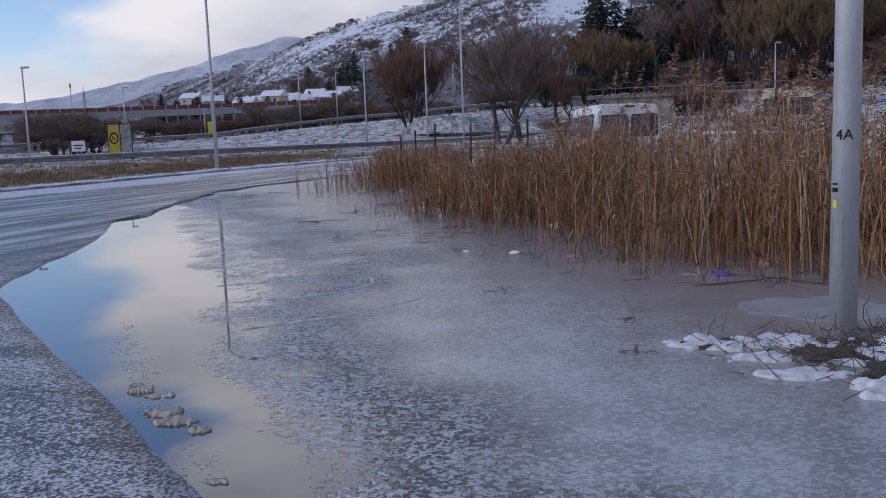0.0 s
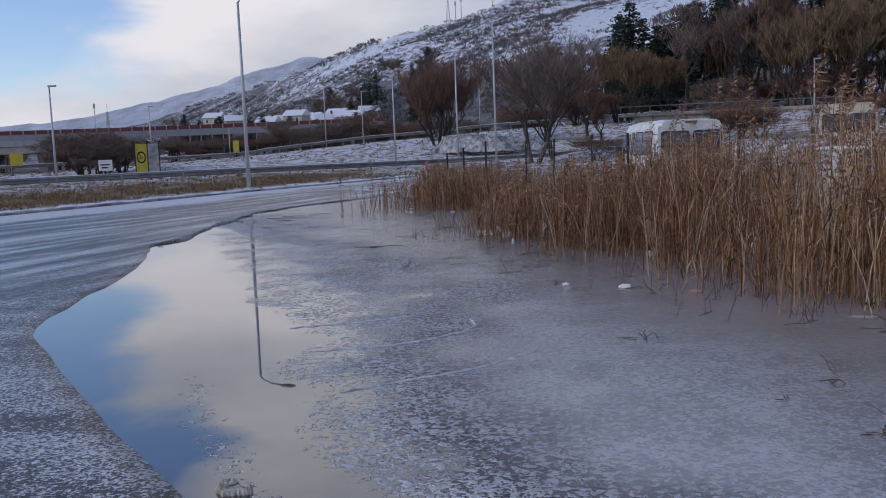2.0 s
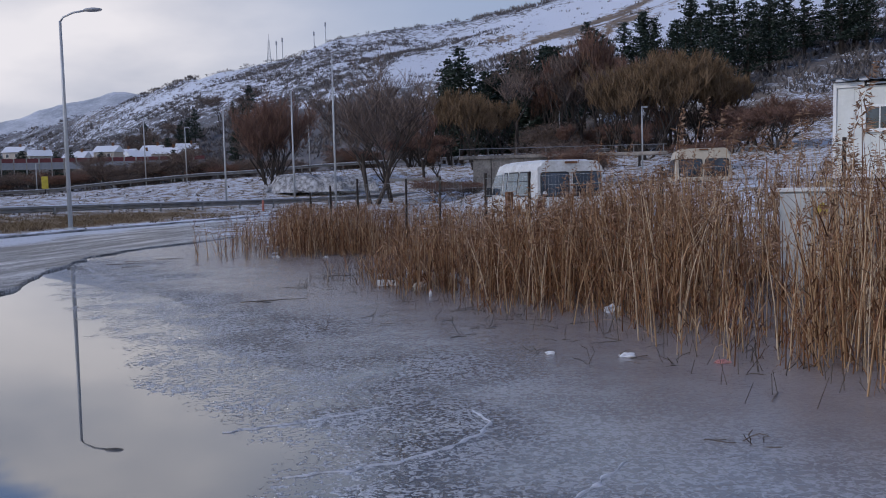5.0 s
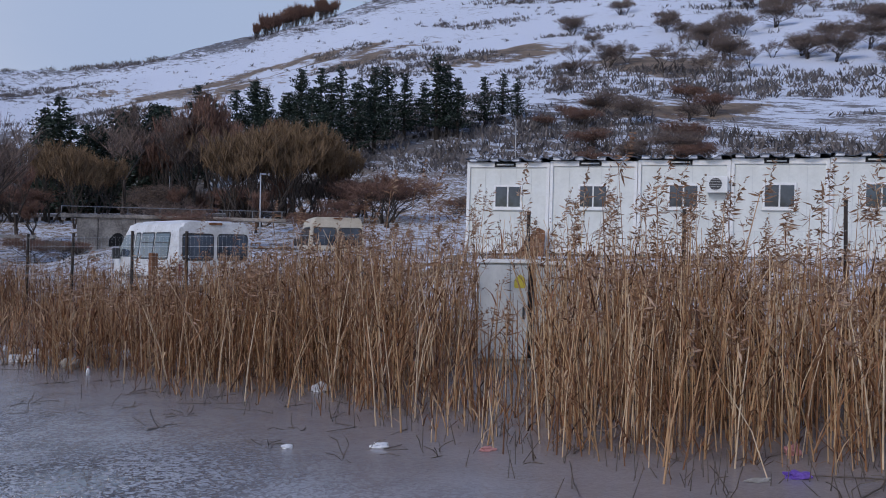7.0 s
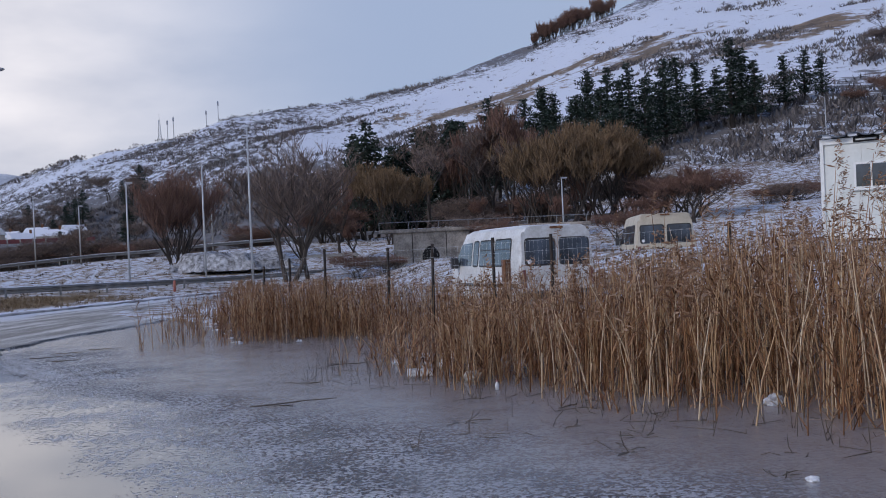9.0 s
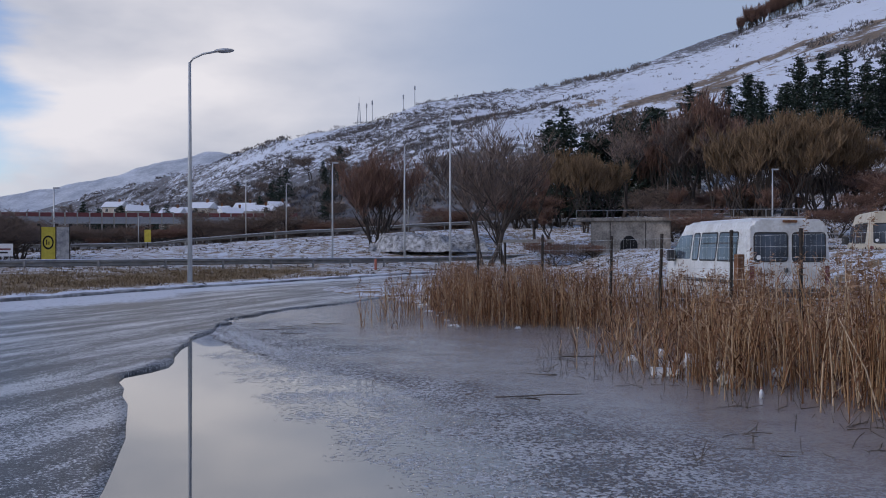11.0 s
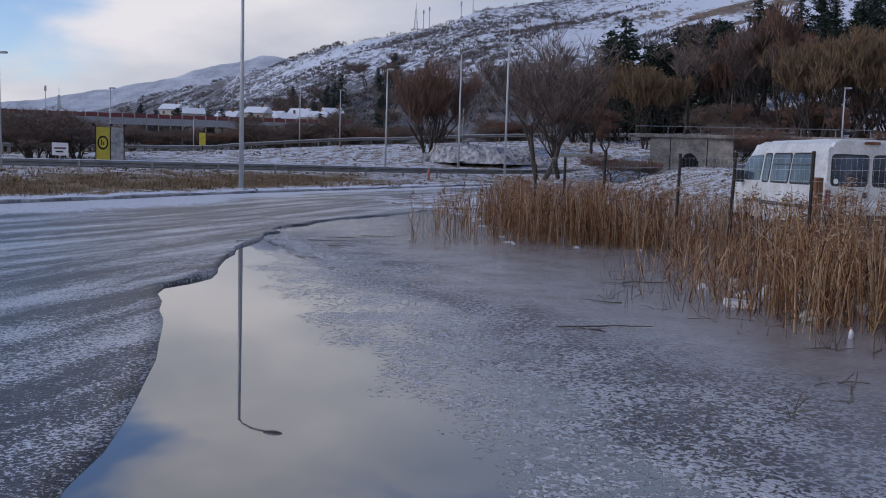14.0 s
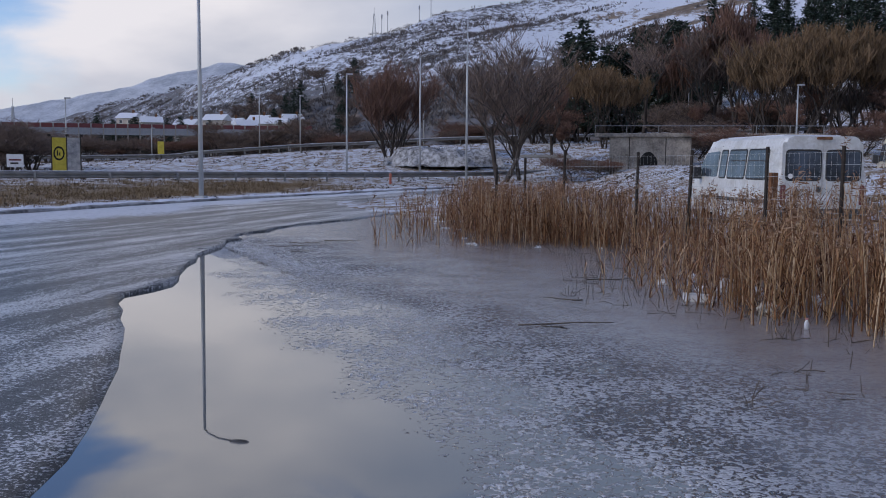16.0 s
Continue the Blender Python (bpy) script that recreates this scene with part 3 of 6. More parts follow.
def build_water():
    xs, ys = np.arange(-8.0, 14.01, 0.16), np.arange(-16.0, 46.01, 0.16)
    X, Y = np.meshgrid(xs, ys)
    d = signed_distance(X, Y, np.array(OPEN)) * -1.0       # the line runs towards the camera: ice on its left
    d = d * (1 + 0.9 * (1 - smooth01(4.0, 9.0, Y)))
    wob = bumps(X, Y, 1.3, 0.8) + bumps(X, Y, 0.35, 0.18)
    cover = 0.45 * smooth01(-0.2, 0.3, d + wob * 0.5) + 0.20 * smooth01(0.3, 2.2, d + wob) + 0.38 * smooth01(1.3, 3.4, d + wob)
    # a wheel track of broken ice along the open lane
    track = signed_distance(X, Y, np.array([(-0.35, 4.9), (0.5, 3.3), (0.95, 2.5), (1.35, 1.9), (1.7, 1.35)]))
    cover = np.maximum(cover, 0.44 * np.exp(-(track / 0.17) ** 2))
    rd = signed_distance(X, Y, np.array(REEDS))
    mud = np.clip(smooth01(-3.6, 0.2, rd) + 0.7 * np.exp(-((X - 5.2) / 1.5) ** 2 - ((Y - 3.6) / 1.6) ** 2), 0, 1)
    n, k = X.shape
    idx = np.arange(n * k).reshape(n, k)
    faces = np.stack([idx[:-1, :-1], idx[:-1, 1:], idx[1:, 1:], idx[1:, :-1]], axis=-1).reshape(-1, 4)
    verts = np.stack([X, Y, np.zeros_like(X)], axis=-1).reshape(-1, 3)
    ob = mesh_object("water", verts.tolist(), faces.tolist(), M_WATER, {"cover": cover.ravel(), "mud": mud.ravel()}, True)
    return tagged(ob, "half-frozen flood water with broken ice over the road edge", "water", kind="structure")


def build_road():
    n, k = 260, 36
    a, b = resample(SHORE, n), resample(KERB, n)
    # the kerb line answers to the shore line place by place
    V = np.linspace(0, 1, k) ** 1.15
    X = a[:, None, 0] * (1 - V) + b[:, None, 0] * V
    Y = a[:, None, 1] * (1 - V) + b[:, None, 1] * V
    ya = a[:, 1]
    lip = 0.028 * smooth01(13.6, 15.5, ya) * (1 - 0.6 * smooth01(30, 40, ya))
    edge = np.exp(-(V[None, :] * 14 / 0.9) ** 2)
    Z = 0.006 + 0.10 * V[None, :] + lip[:, None] * (0.35 + 0.65 * edge)
    jag = bumps(X, Y, 0.35, 0.16) + bumps(X, Y, 0.9, 0.15)
    X = X + jag * edge * (0.35 + 0.9 * smooth01(13.6, 15.5, ya))[:, None]
    Z = Z + bumps(X, Y, 0.25, 0.012) * edge * (lip[:, None] > 0.01)
    width = np.hypot(b[:, 0] - a[:, 0], b[:, 1] - a[:, 1])[:, None]
    from_kerb = (1 - V[None, :]) * width
    reach = (0.65 + 0.75 * (1 - smooth01(20, 36, ya)))[:, None]
    snow = 0.66 * (1 - smooth01(1.4, 3.4, from_kerb / reach + bumps(X, Y, 2.5, 0.8))) + 0.33 * edge * (lip[:, None] > 0.02)
    verts = np.stack([X, Y, Z], axis=-1)
    skirt = verts[:, :1].copy()
    skirt[..., 2] = -0.25
    verts = np.concatenate([skirt, verts], axis=1)
    snow = np.concatenate([snow[:, :1], snow], axis=1)
    glaze = 1 - smooth01(6.0, 13.0, verts[..., 1] + bumps(verts[..., 0], verts[..., 1], 3.0, 2.0))      # frosted stretch
    across = np.concatenate([from_kerb[:, :1], from_kerb], axis=1)
    step = np.concatenate([[0], np.cumsum(np.hypot(*np.diff((a + b) / 2, axis=0).T))])
    along = np.repeat(step[:, None], k + 1, axis=1)
    # the lane that the wheels keep dark and wet
    worn = smooth01(2.6, 3.2, across + bumps(verts[..., 0], verts[..., 1], 5.0, 0.5)) * (1 - 0.8 * smooth01(5.2, 7.0, across)) * (1 - glaze)
    idx = np.arange(n * (k + 1)).reshape(n, k + 1)
    faces = np.stack([idx[:-1, :-1], idx[1:, :-1], idx[1:, 1:], idx[:-1, 1:]], axis=-1).reshape(-1, 4)
    ob = mesh_object("road", verts.reshape(-1, 3).tolist(), faces.tolist(), M_ROAD, {"snow": snow.ravel(), "wet": glaze.ravel(), "across": across.ravel(), "along": along.ravel(), "worn": worn.ravel()}, True)
    return tagged(ob, "wet asphalt road bend glazed with ice and thin snow", "road", kind="structure")


def build_kerb():
    c = resample(KERB, 900)
    d = np.gradient(c, axis=0)
    nrm = np.stack([d[:, 1], -d[:, 0]], axis=1) / np.hypot(d[:, 0], d[:, 1])[:, None]   # towards the road
    prof = [(0.10, -0.1), (0.10, 0.175), (0.08, 0.20), (-0.10, 0.205), (-0.12, -0.1)]
    verts, faces = [], []
    for i in range(len(c)):
        for o, z in prof:
            q = noise.fractal((c[i, 0] * 1.3, c[i, 1] * 1.3, o * 3), 1.0, 2.0, 4)
            w = o * (1 + 0.5 * q)
            verts.append((c[i, 0] + nrm[i, 0] * w, c[i, 1] + nrm[i, 1] * w, z + (0.035 * q - 0.02 if z > 0 else 0)))
    m = len(prof)
    for i in range(len(c) - 1):
        for j in range(m - 1):
            faces.append((i * m + j, i * m + j + 1, (i + 1) * m + j + 1, (i + 1) * m + j))
    ob = mesh_object("kerb", verts, faces, M_KERB)
    return tagged(ob, "low dark concrete kerb edged with snow", "kerb", kind="structure")


M_KERB = simple("wet_kerb_concrete", (0.035, 0.035, 0.04), (0.50, 0.51, 0.53), 0.9, 0.6, 0, 0.3)


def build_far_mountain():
    """A higher snowy range past the near hill, its colour paled in place of haze."""
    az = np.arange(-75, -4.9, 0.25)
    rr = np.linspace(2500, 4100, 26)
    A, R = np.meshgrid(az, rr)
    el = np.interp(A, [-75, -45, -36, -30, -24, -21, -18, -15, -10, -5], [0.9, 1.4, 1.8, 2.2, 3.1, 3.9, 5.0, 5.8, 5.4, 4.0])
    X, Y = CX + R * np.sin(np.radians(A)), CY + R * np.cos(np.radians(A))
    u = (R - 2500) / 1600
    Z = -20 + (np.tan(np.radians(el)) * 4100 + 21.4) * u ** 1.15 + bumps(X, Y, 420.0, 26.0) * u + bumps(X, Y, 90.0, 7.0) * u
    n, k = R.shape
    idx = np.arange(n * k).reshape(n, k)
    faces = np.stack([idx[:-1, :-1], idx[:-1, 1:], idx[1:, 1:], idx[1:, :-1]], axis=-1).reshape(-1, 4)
    ob = mesh_object("distant_mountain", np.stack([X, Y, Z], axis=-1).reshape(-1, 3).tolist(), faces.tolist(), M_HAZESNOW, smooth=True)
    return tagged(ob, "distant snow-covered mountain range, wooded slopes greyed by painted haze", "mountain", kind="structure")


# Snow and woods paled to grey: distance haze put into the base colour.
M_HAZESNOW = simple("hazed_snow_and_woods", (0.30, 0.33, 0.37), (0.60, 0.63, 0.67), 0.012, 0.9, 0, 0, (1.0, 0.3, 1.6))
build_ground()
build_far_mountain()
build_water()
build_road()
build_kerb()


# ---------------------------------------------------------------- reeds
def frond(rand, verts, faces, base, up, length, width, droop):
    """A narrow leaf as a bent strip."""
    a = rand.uniform(0, 2 * math.pi)
    out = Vector((math.cos(a), math.sin(a), 0))
    side = Vector((-math.sin(a), math.cos(a), 0)) * width
    p = Vector(base)
    d = (out * 0.75 + Vector((0, 0, up))).normalized()
    i0 = len(verts)
    steps = 3
    for s in range(steps + 1):
        w = side * (1 - s / steps) * (1.0 if s else 0.7)
        verts.append(p - w)
        verts.append(p + w)
        d = (d + Vector((0, 0, -droop * (s + 0.4)))).normalized()
        p = p + d * (length / steps)
    for s in range(steps):
        j = i0 + 2 * s
        faces.append((j, j + 1, j + 3, j + 2))


def build_reeds():
    rand = random.Random(5)
    spots = np.random.RandomState(5).uniform((-3, 3), (13, 36), (240000, 2))
    far_in = signed_distance(spots[:, 0], spots[:, 1], np.array(REEDS))
    sv, sf, lv, lf, pv, pf = [], [], [], [], [], []
    count = 0
    for (x, y), d in zip(spots.tolist(), far_in.tolist()):
        if count >= 9800:
            break
        fd = (x - FENCE_A.x) * (-FENCE_D.y) + (y - FENCE_A.y) * FENCE_D.x
        stray = y > 20.5 and -1.9 < d < -0.4 and rand.random() < 0.05
        if fd > 1.6 or (d < -0.55 and not stray) or (y > 24 and d > 2.5):
            continue
        thick = 1.0 if d > 0.25 else 0.10 + 0.9 * max(0.0, (d + 0.55) / 0.8) ** 2
        if 15.0 < y < 20.4 and d < 1.6:
            thick *= 0.35
        if y > 20 and d < 0.5:
            thick *= 0.5
        clump = noise.noise((x * 0.9, y * 0.9, 2.0))
        if rand.random() > thick * (0.62 + 0.6 * clump) and not stray:
            continue
        if d > 3.0 and rand.random() < 0.45:
            continue
        along = (x + 0.05) * 0.553 + (y - 2.86) * 0.833
        gap = abs((x + 0.05) * 0.833 - (y - 2.86) * 0.553) < 0.47 and 5.0 < along < 10.9      # worn gap before the cabinet
        if gap and rand.random() < (0.9 if along > 8.4 else 0.5):
            continue
        count += 1
        tall = 1.16 + 0.22 * smooth01(3.4, 6.6, x) + 0.24 * clump - 0.45 * gap
        low = float(smooth01(13.6, 15.0, y) * (1 - smooth01(19.0, 20.3, y)) * (1 - smooth01(3.2, 4.6, x)))
        tall -= 0.52 * low
        tall += 0.24 * float(smooth01(3.0, 3.9, x) * (1 - smooth01(6.0, 7.5, x)) * smooth01(8.5, 10.0, y) * (1 - smooth01(13.2, 14.8, y)))
        if y > 20:
            tall = 0.95 + 0.15 * clump
        if d < 0.2:
            tall *= 0.8
        h = float(tall) * rand.uniform(0.72, 1.14)
        if rand.random() < 0.16:
            h *= rand.uniform(0.25, 0.6)
        giant = x > 3.6 and rand.random() < 0.03 * min(1.0, (x - 3.6) / 1.5) and not gap
        if giant:
            h = rand.uniform(1.65, 2.15)
        lean = Vector((rand.gauss(0, 0.11), rand.gauss(0, 0.11), 0))
        if rand.random() < 0.13 and not giant:
            lean *= 4.5
        r0 = rand.uniform(0.004, 0.0092)
        p0 = Vector((x, y, -0.06))
        pts = [p0, p0 + Vector((0, 0, h * 0.5)) + lean * h * 0.35, p0 + Vector((0, 0, h)) + lean * h]
        i0 = len(sv)
        for p, r in zip(pts, (r0, r0 * 0.8, r0 * 0.4)):
            for k in range(3):
                an = 2.094 * k
                sv.append(p + Vector((math.cos(an) * r, math.sin(an) * r, 0)))
        for s in (0, 3):
            for k in range(3):
                sf.append((i0 + s + k, i0 + s + (k + 1) % 3, i0 + s + 3 + (k + 1) % 3, i0 + s + 3 + k))
        for _ in range(rand.randint(3, 6)):
            t = rand.uniform(0.05, 0.9)
            b = pts[0].lerp(pts[1], t * 2) if t < 0.5 else pts[1].lerp(pts[2], t * 2 - 1)
            frond(rand, lv, lf, b, rand.uniform(0.4, 1.6), rand.uniform(0.14, 0.45), rand.uniform(0.004, 0.0105), rand.uniform(0.1, 0.6))
        if giant or (rand.random() < 0.27 and h > 0.8):
            wind = Vector((rand.uniform(0.2, 0.8), rand.uniform(-0.3, 0.3), 0))
            for _ in range(rand.randint(40, 56) if giant else rand.randint(14, 22)):
                t = rand.random()
                b = pts[2] + Vector((0, 0, (0.34 if giant else 0.20) * t - 0.08)) + wind * (0.22 if giant else 0.10) * t
                i0 = len(pv)
                o = (wind * 0.6 + Vector((rand.gauss(0, 0.6), rand.gauss(0, 0.6), rand.uniform(-0.5, 0.6)))).normalized() * rand.uniform(0.05, 0.14) * (1.2 - t)
                s = o.cross(Vector((rand.gauss(0, 1), rand.gauss(0, 1), 0.3))).normalized() * rand.uniform(0.004, 0.010)
                pv += [b, b + o * 0.5 + s, b + o, b + o * 0.5 - s]
                pf.append((i0, i0 + 1, i0 + 2, i0 + 3))
    bed = thing("reed_bed", pose(3, 13, 0), "dense bed of dry tan and rust-brown reeds standing in ice", "reeds", kind="stuff")
    st = mesh_object("stems", [v - Vector((3, 13, 0)) for v in sv], sf, M_REED, parent=bed)
    lb = mesh_object("leaves", [v - Vector((3, 13, 0)) for v in lv], lf, M_REEDLEAF, parent=bed, label="narrow dry brown leaves")
    lb["kind"] = "stuff"
    pl = mesh_object("plumes", [v - Vector((3, 13, 0)) for v in pv], pf, M_PLUME, parent=bed, label="feathery brown seed plumes")
    st["kind"] = "stuff"
    pl["kind"] = "stuff"


build_reeds()


# ---------------------------------------------------------------- street lamps
def street_lamp(x, y, z, h, r=0.085, arm=1.3, turn=0.0, label="tall grey galvanised street lamp on the snowy verge"):
    ob = thing("street_lamp", pose(x, y, z, 0, 0, turn), label, "street lamp", "street lamps along the roads")
    part("pole", tube([(0, 0, -0.2), (0, 0, h * 0.5), (0, 0, h - 0.12)], [r, r * 0.78, r * 0.55], 10), M_GALV, ob, smooth=True)
    part("base_plate", box(-r * 1.9, r * 1.9, -r * 1.9, r * 1.9, -0.05, 0.04, 0.008), M_GALV, ob)
    if arm:
        part("arm", tube([(0, 0, h - 0.16), (arm * 0.08, 0, h), (arm * 0.35, 0, h + arm * 0.11), (arm * 0.75, 0, h + arm * 0.16)], r * 0.42, 7), M_GALV, ob, smooth=True)
        hd = bmesh.new()
        bmesh.ops.create_uvsphere(hd, u_segments=12, v_segments=7, radius=1.0, matrix=Matrix.Translation((arm * 0.9, 0, h + arm * 0.17)) @ Matrix.Diagonal((0.36, 0.15, 0.075, 1)))
        part("lamp_head", hd, M_HEAD, ob, "flat grey lamp head", True)
    else:
        part("lamp_head", box(-0.05, 0.42, -0.11, 0.11, h - 0.14, h - 0.03, 0.03), M_HEAD, ob, "flat grey lamp head")
    return ob


street_lamp(-10.22, 35.75, 0.2, 7.55, 0.085, 1.35, -8)
for x, y, h, arm in [(-9.95, 69.66, 6.9, 0), (-4.66, 65.13, 7.8, 0.9), (-1.66, 60.23, 9.6, 0.9), (-23.5, 102.7, 7.1, 0), (-19.4, 103.6, 6.0, 0),
                     (-37.1, 109.2, 3.6, 0), (-33.35, 78.5, 5.3, 0), (-7.0, 115.0, 8.0, 0), (21.33, 71.8, 5.2, 0), (28.4, 111.1, 9.5, 0),
                     (23.0, 112.5, 10.0, 0), (8.1, 114.8, 9.0, 0), (-27.0, 50.9, 5.6, 0), (47.0, 103.0, 6.5, 0)]:
    street_lamp(x, y, gz(x, y), h, 0.075, arm, 0)

# the near lamp pole with its marking
near_pole = thing("lamp_pole", pose(5.27, 4.02, 0.0), "thick galvanised lamp pole marked with black lettering beside the ice", "lamp pole")
part("pole", tube([(0, 0, -0.3), (0.01, 0, 2.4), (0.03, 0, 7.6)], [0.094, 0.086, 0.06], 28), M_GALV, near_pole, smooth=True)


def ring_text(body, height, mat, parent, name, z, r, ang):
    """Letters wrapped round a pole of radius r, centred on the angle ang (degrees)."""
    cu = bpy.data.curves.new(name, "FONT")
    cu.body, cu.size, cu.align_x = body, height, "CENTER"
    cu.extrude = 0.0008
    tmp = bpy.data.objects.new("tmp_text", cu)
    scene.collection.objects.link(tmp)
    me = bpy.data.meshes.new_from_object(tmp.evaluated_get(bpy.context.evaluated_depsgraph_get()))
    bpy.data.objects.remove(tmp)
    bm = bmesh.new()
    bm.from_mesh(me)
    bmesh.ops.triangulate(bm, faces=bm.faces[:])
    bmesh.ops.subdivide_edges(bm, edges=[e for e in bm.edges if e.calc_length() > 0.02], cuts=2)
    for v in bm.verts:
        a = radians(ang) + v.co.x / r
        rr = r + 0.0015 + max(v.co.z, 0)
        v.co = Vector((math.cos(a) * rr, math.sin(a) * rr, z + v.co.y))
    return part(name, bm, mat, parent, "black stencilled characters")


def wrap_patch(w, h, z, r, ang, bm=None):
    """A curved label on a round pole."""
    bm = bm or bmesh.new()
    cols = 7
    rows_ = []
    for zz in (z - h / 2, z + h / 2):
        rows_.append([bm.verts.new((math.cos(radians(ang) + (i / (cols - 1) - 0.5) * w / r) * (r + 0.0015), math.sin(radians(ang) + (i / (cols - 1) - 0.5) * w / r) * (r + 0.0015), zz)) for i in range(cols)])
    for i in range(cols - 1):
        bm.faces.new((rows_[0][i], rows_[0][i + 1], rows_[1][i + 1], rows_[1][i]))
    return bm


FACE = math.degrees(math.atan2(-2.57 - 4.02, 3.2 - 5.31))
ring_text("4A", 0.10, M_BLACK, near_pole, "marking", 1.335, 0.0895, FACE - 5)
bm = wrap_patch(0.045, 0.012, 1.04, 0.0905, FACE - 42)
wrap_patch(0.045, 0.030, 1.0, 0.0905, FACE - 42, bm)
part("sticker", bm, M_BLACK, near_pole, "small torn black sticker")
part("sticker", wrap_patch(0.032, 0.05, 0.905, 0.0905, FACE - 42), simple("lime_sticker", (0.55, 0.60, 0.05), (0.68, 0.70, 0.12), 20, 0.5), near_pole, "small lime yellow sticker")
for da in (-56, -4):
    part("hatch_seam", wrap_patch(0.004, 0.34, 0.64, 0.0905, FACE + da), M_RAIL, near_pole, "seam of the service hatch")


# ---------------------------------------------------------------- guard rails
def guard_rail(line, ground_drop, spacing, label, height=0.62):
    c = resample(line, 90)
    ob = thing("guard_rail", pose(*c[0]), label, "guard rail", "guard rails")
    o = Vector(c[0])
    d = np.gradient(c[:, :2], axis=0)
    nrm = np.stack([d[:, 1], -d[:, 0]], axis=1) / np.hypot(d[:, 0], d[:, 1])[:, None]
    prof = [(0.0, -0.15), (0.07, -0.11), (0.07, -0.05), (-0.01, -0.015), (-0.01, 0.015), (0.07, 0.05), (0.07, 0.11), (0.0, 0.15), (-0.02, 0.15), (-0.02, -0.15)]
    verts, faces, m = [], [], len(prof)
    for i in range(len(c)):
        for a, z in prof:
            verts.append((c[i, 0] + nrm[i, 0] * a - o.x, c[i, 1] + nrm[i, 1] * a - o.y, c[i, 2] + z - o.z))
    for i in range(len(c) - 1):
        for j in range(m):
            faces.append((i * m + j, i * m + (j + 1) % m, (i + 1) * m + (j + 1) % m, (i + 1) * m + j))
    mesh_object("beam", verts, faces, M_RAIL, parent=ob)
    snow_v, snow_f = [], []
    for i in range(len(c)):
        for a, z in ((-0.03, 0.16), (0.0, 0.185), (0.03, 0.16)):
            snow_v.append((c[i, 0] + nrm[i, 0] * a - o.x, c[i, 1] + nrm[i, 1] * a - o.y, c[i, 2] + z - o.z))
    for i in range(len(c) - 1):
        for j in range(2):
            snow_f.append((i * 3 + j, i * 3 + j + 1, i * 3 + 4 + j, i * 3 + 3 + j))
    mesh_object("snow_strip", snow_v, snow_f, M_SNOW, parent=ob, label="thin line of snow along the top")
    length = float(np.sum(np.hypot(*np.diff(c[:, :2], axis=0).T)))
    pts = resample(line, max(2, int(length / spacing)))
    first = None
    for p in pts:
        if first is None:
            first = part("post", box(-0.05, 0.05, -0.13, -0.03, -ground_drop - 0.2, 0.14, 0.006), M_RAIL, ob)
            q = first
        else:
            q = first.copy()
            scene.collection.objects.link(q)
        q.matrix_basis = Matrix.Translation(Vector(p) - o)
    return ob


guard_rail([(-44.0, 30.0, 0.62), (-32.0, 39.0, 0.66), (-23.6, 44.3, 0.70), (-14.6, 50.2, 0.72), (-6.6, 60.8, 0.66), (-0.6, 70.0, 0.66), (9.0, 79.0, 0.9), (30.0, 92.0, 1.2)], 0.55, 3.0,
           "long galvanised crash barrier dusted with snow along the verge")
guard_rail([(-60.0, 84.0, 1.3), (-33.4, 94.7, 1.75), (-28.3, 96.3, 2.15), (-18.0, 98.8, 3.0), (-11.8, 99.7, 3.3), (-5.0, 100.2, 3.75), (3.5, 100.1, 4.05), (22.0, 100.0, 4.6), (40.0, 96.0, 5.4)], 0.6, 4.0,
           "galvanised crash barrier on top of the snowy bank")


# ---------------------------------------------------------------- trees
def segment_tubes(segs, sides=4):
    verts, faces = [], []
    for a, b, ra, rb in segs:
        d = (b - a).normalized()
        u = d.orthogonal().normalized()
        w = d.cross(u)
        i0 = len(verts)
        for p, r in ((a, ra), (b, rb)):
            for k in range(sides):
                an = 2 * math.pi * k / sides
                verts.append(p + (u * math.cos(an) + w * math.sin(an)) * r)
        for k in range(sides):
            faces.append((i0 + k, i0 + (k + 1) % sides, i0 + sides + (k + 1) % sides, i0 + sides + k))
    return verts, faces


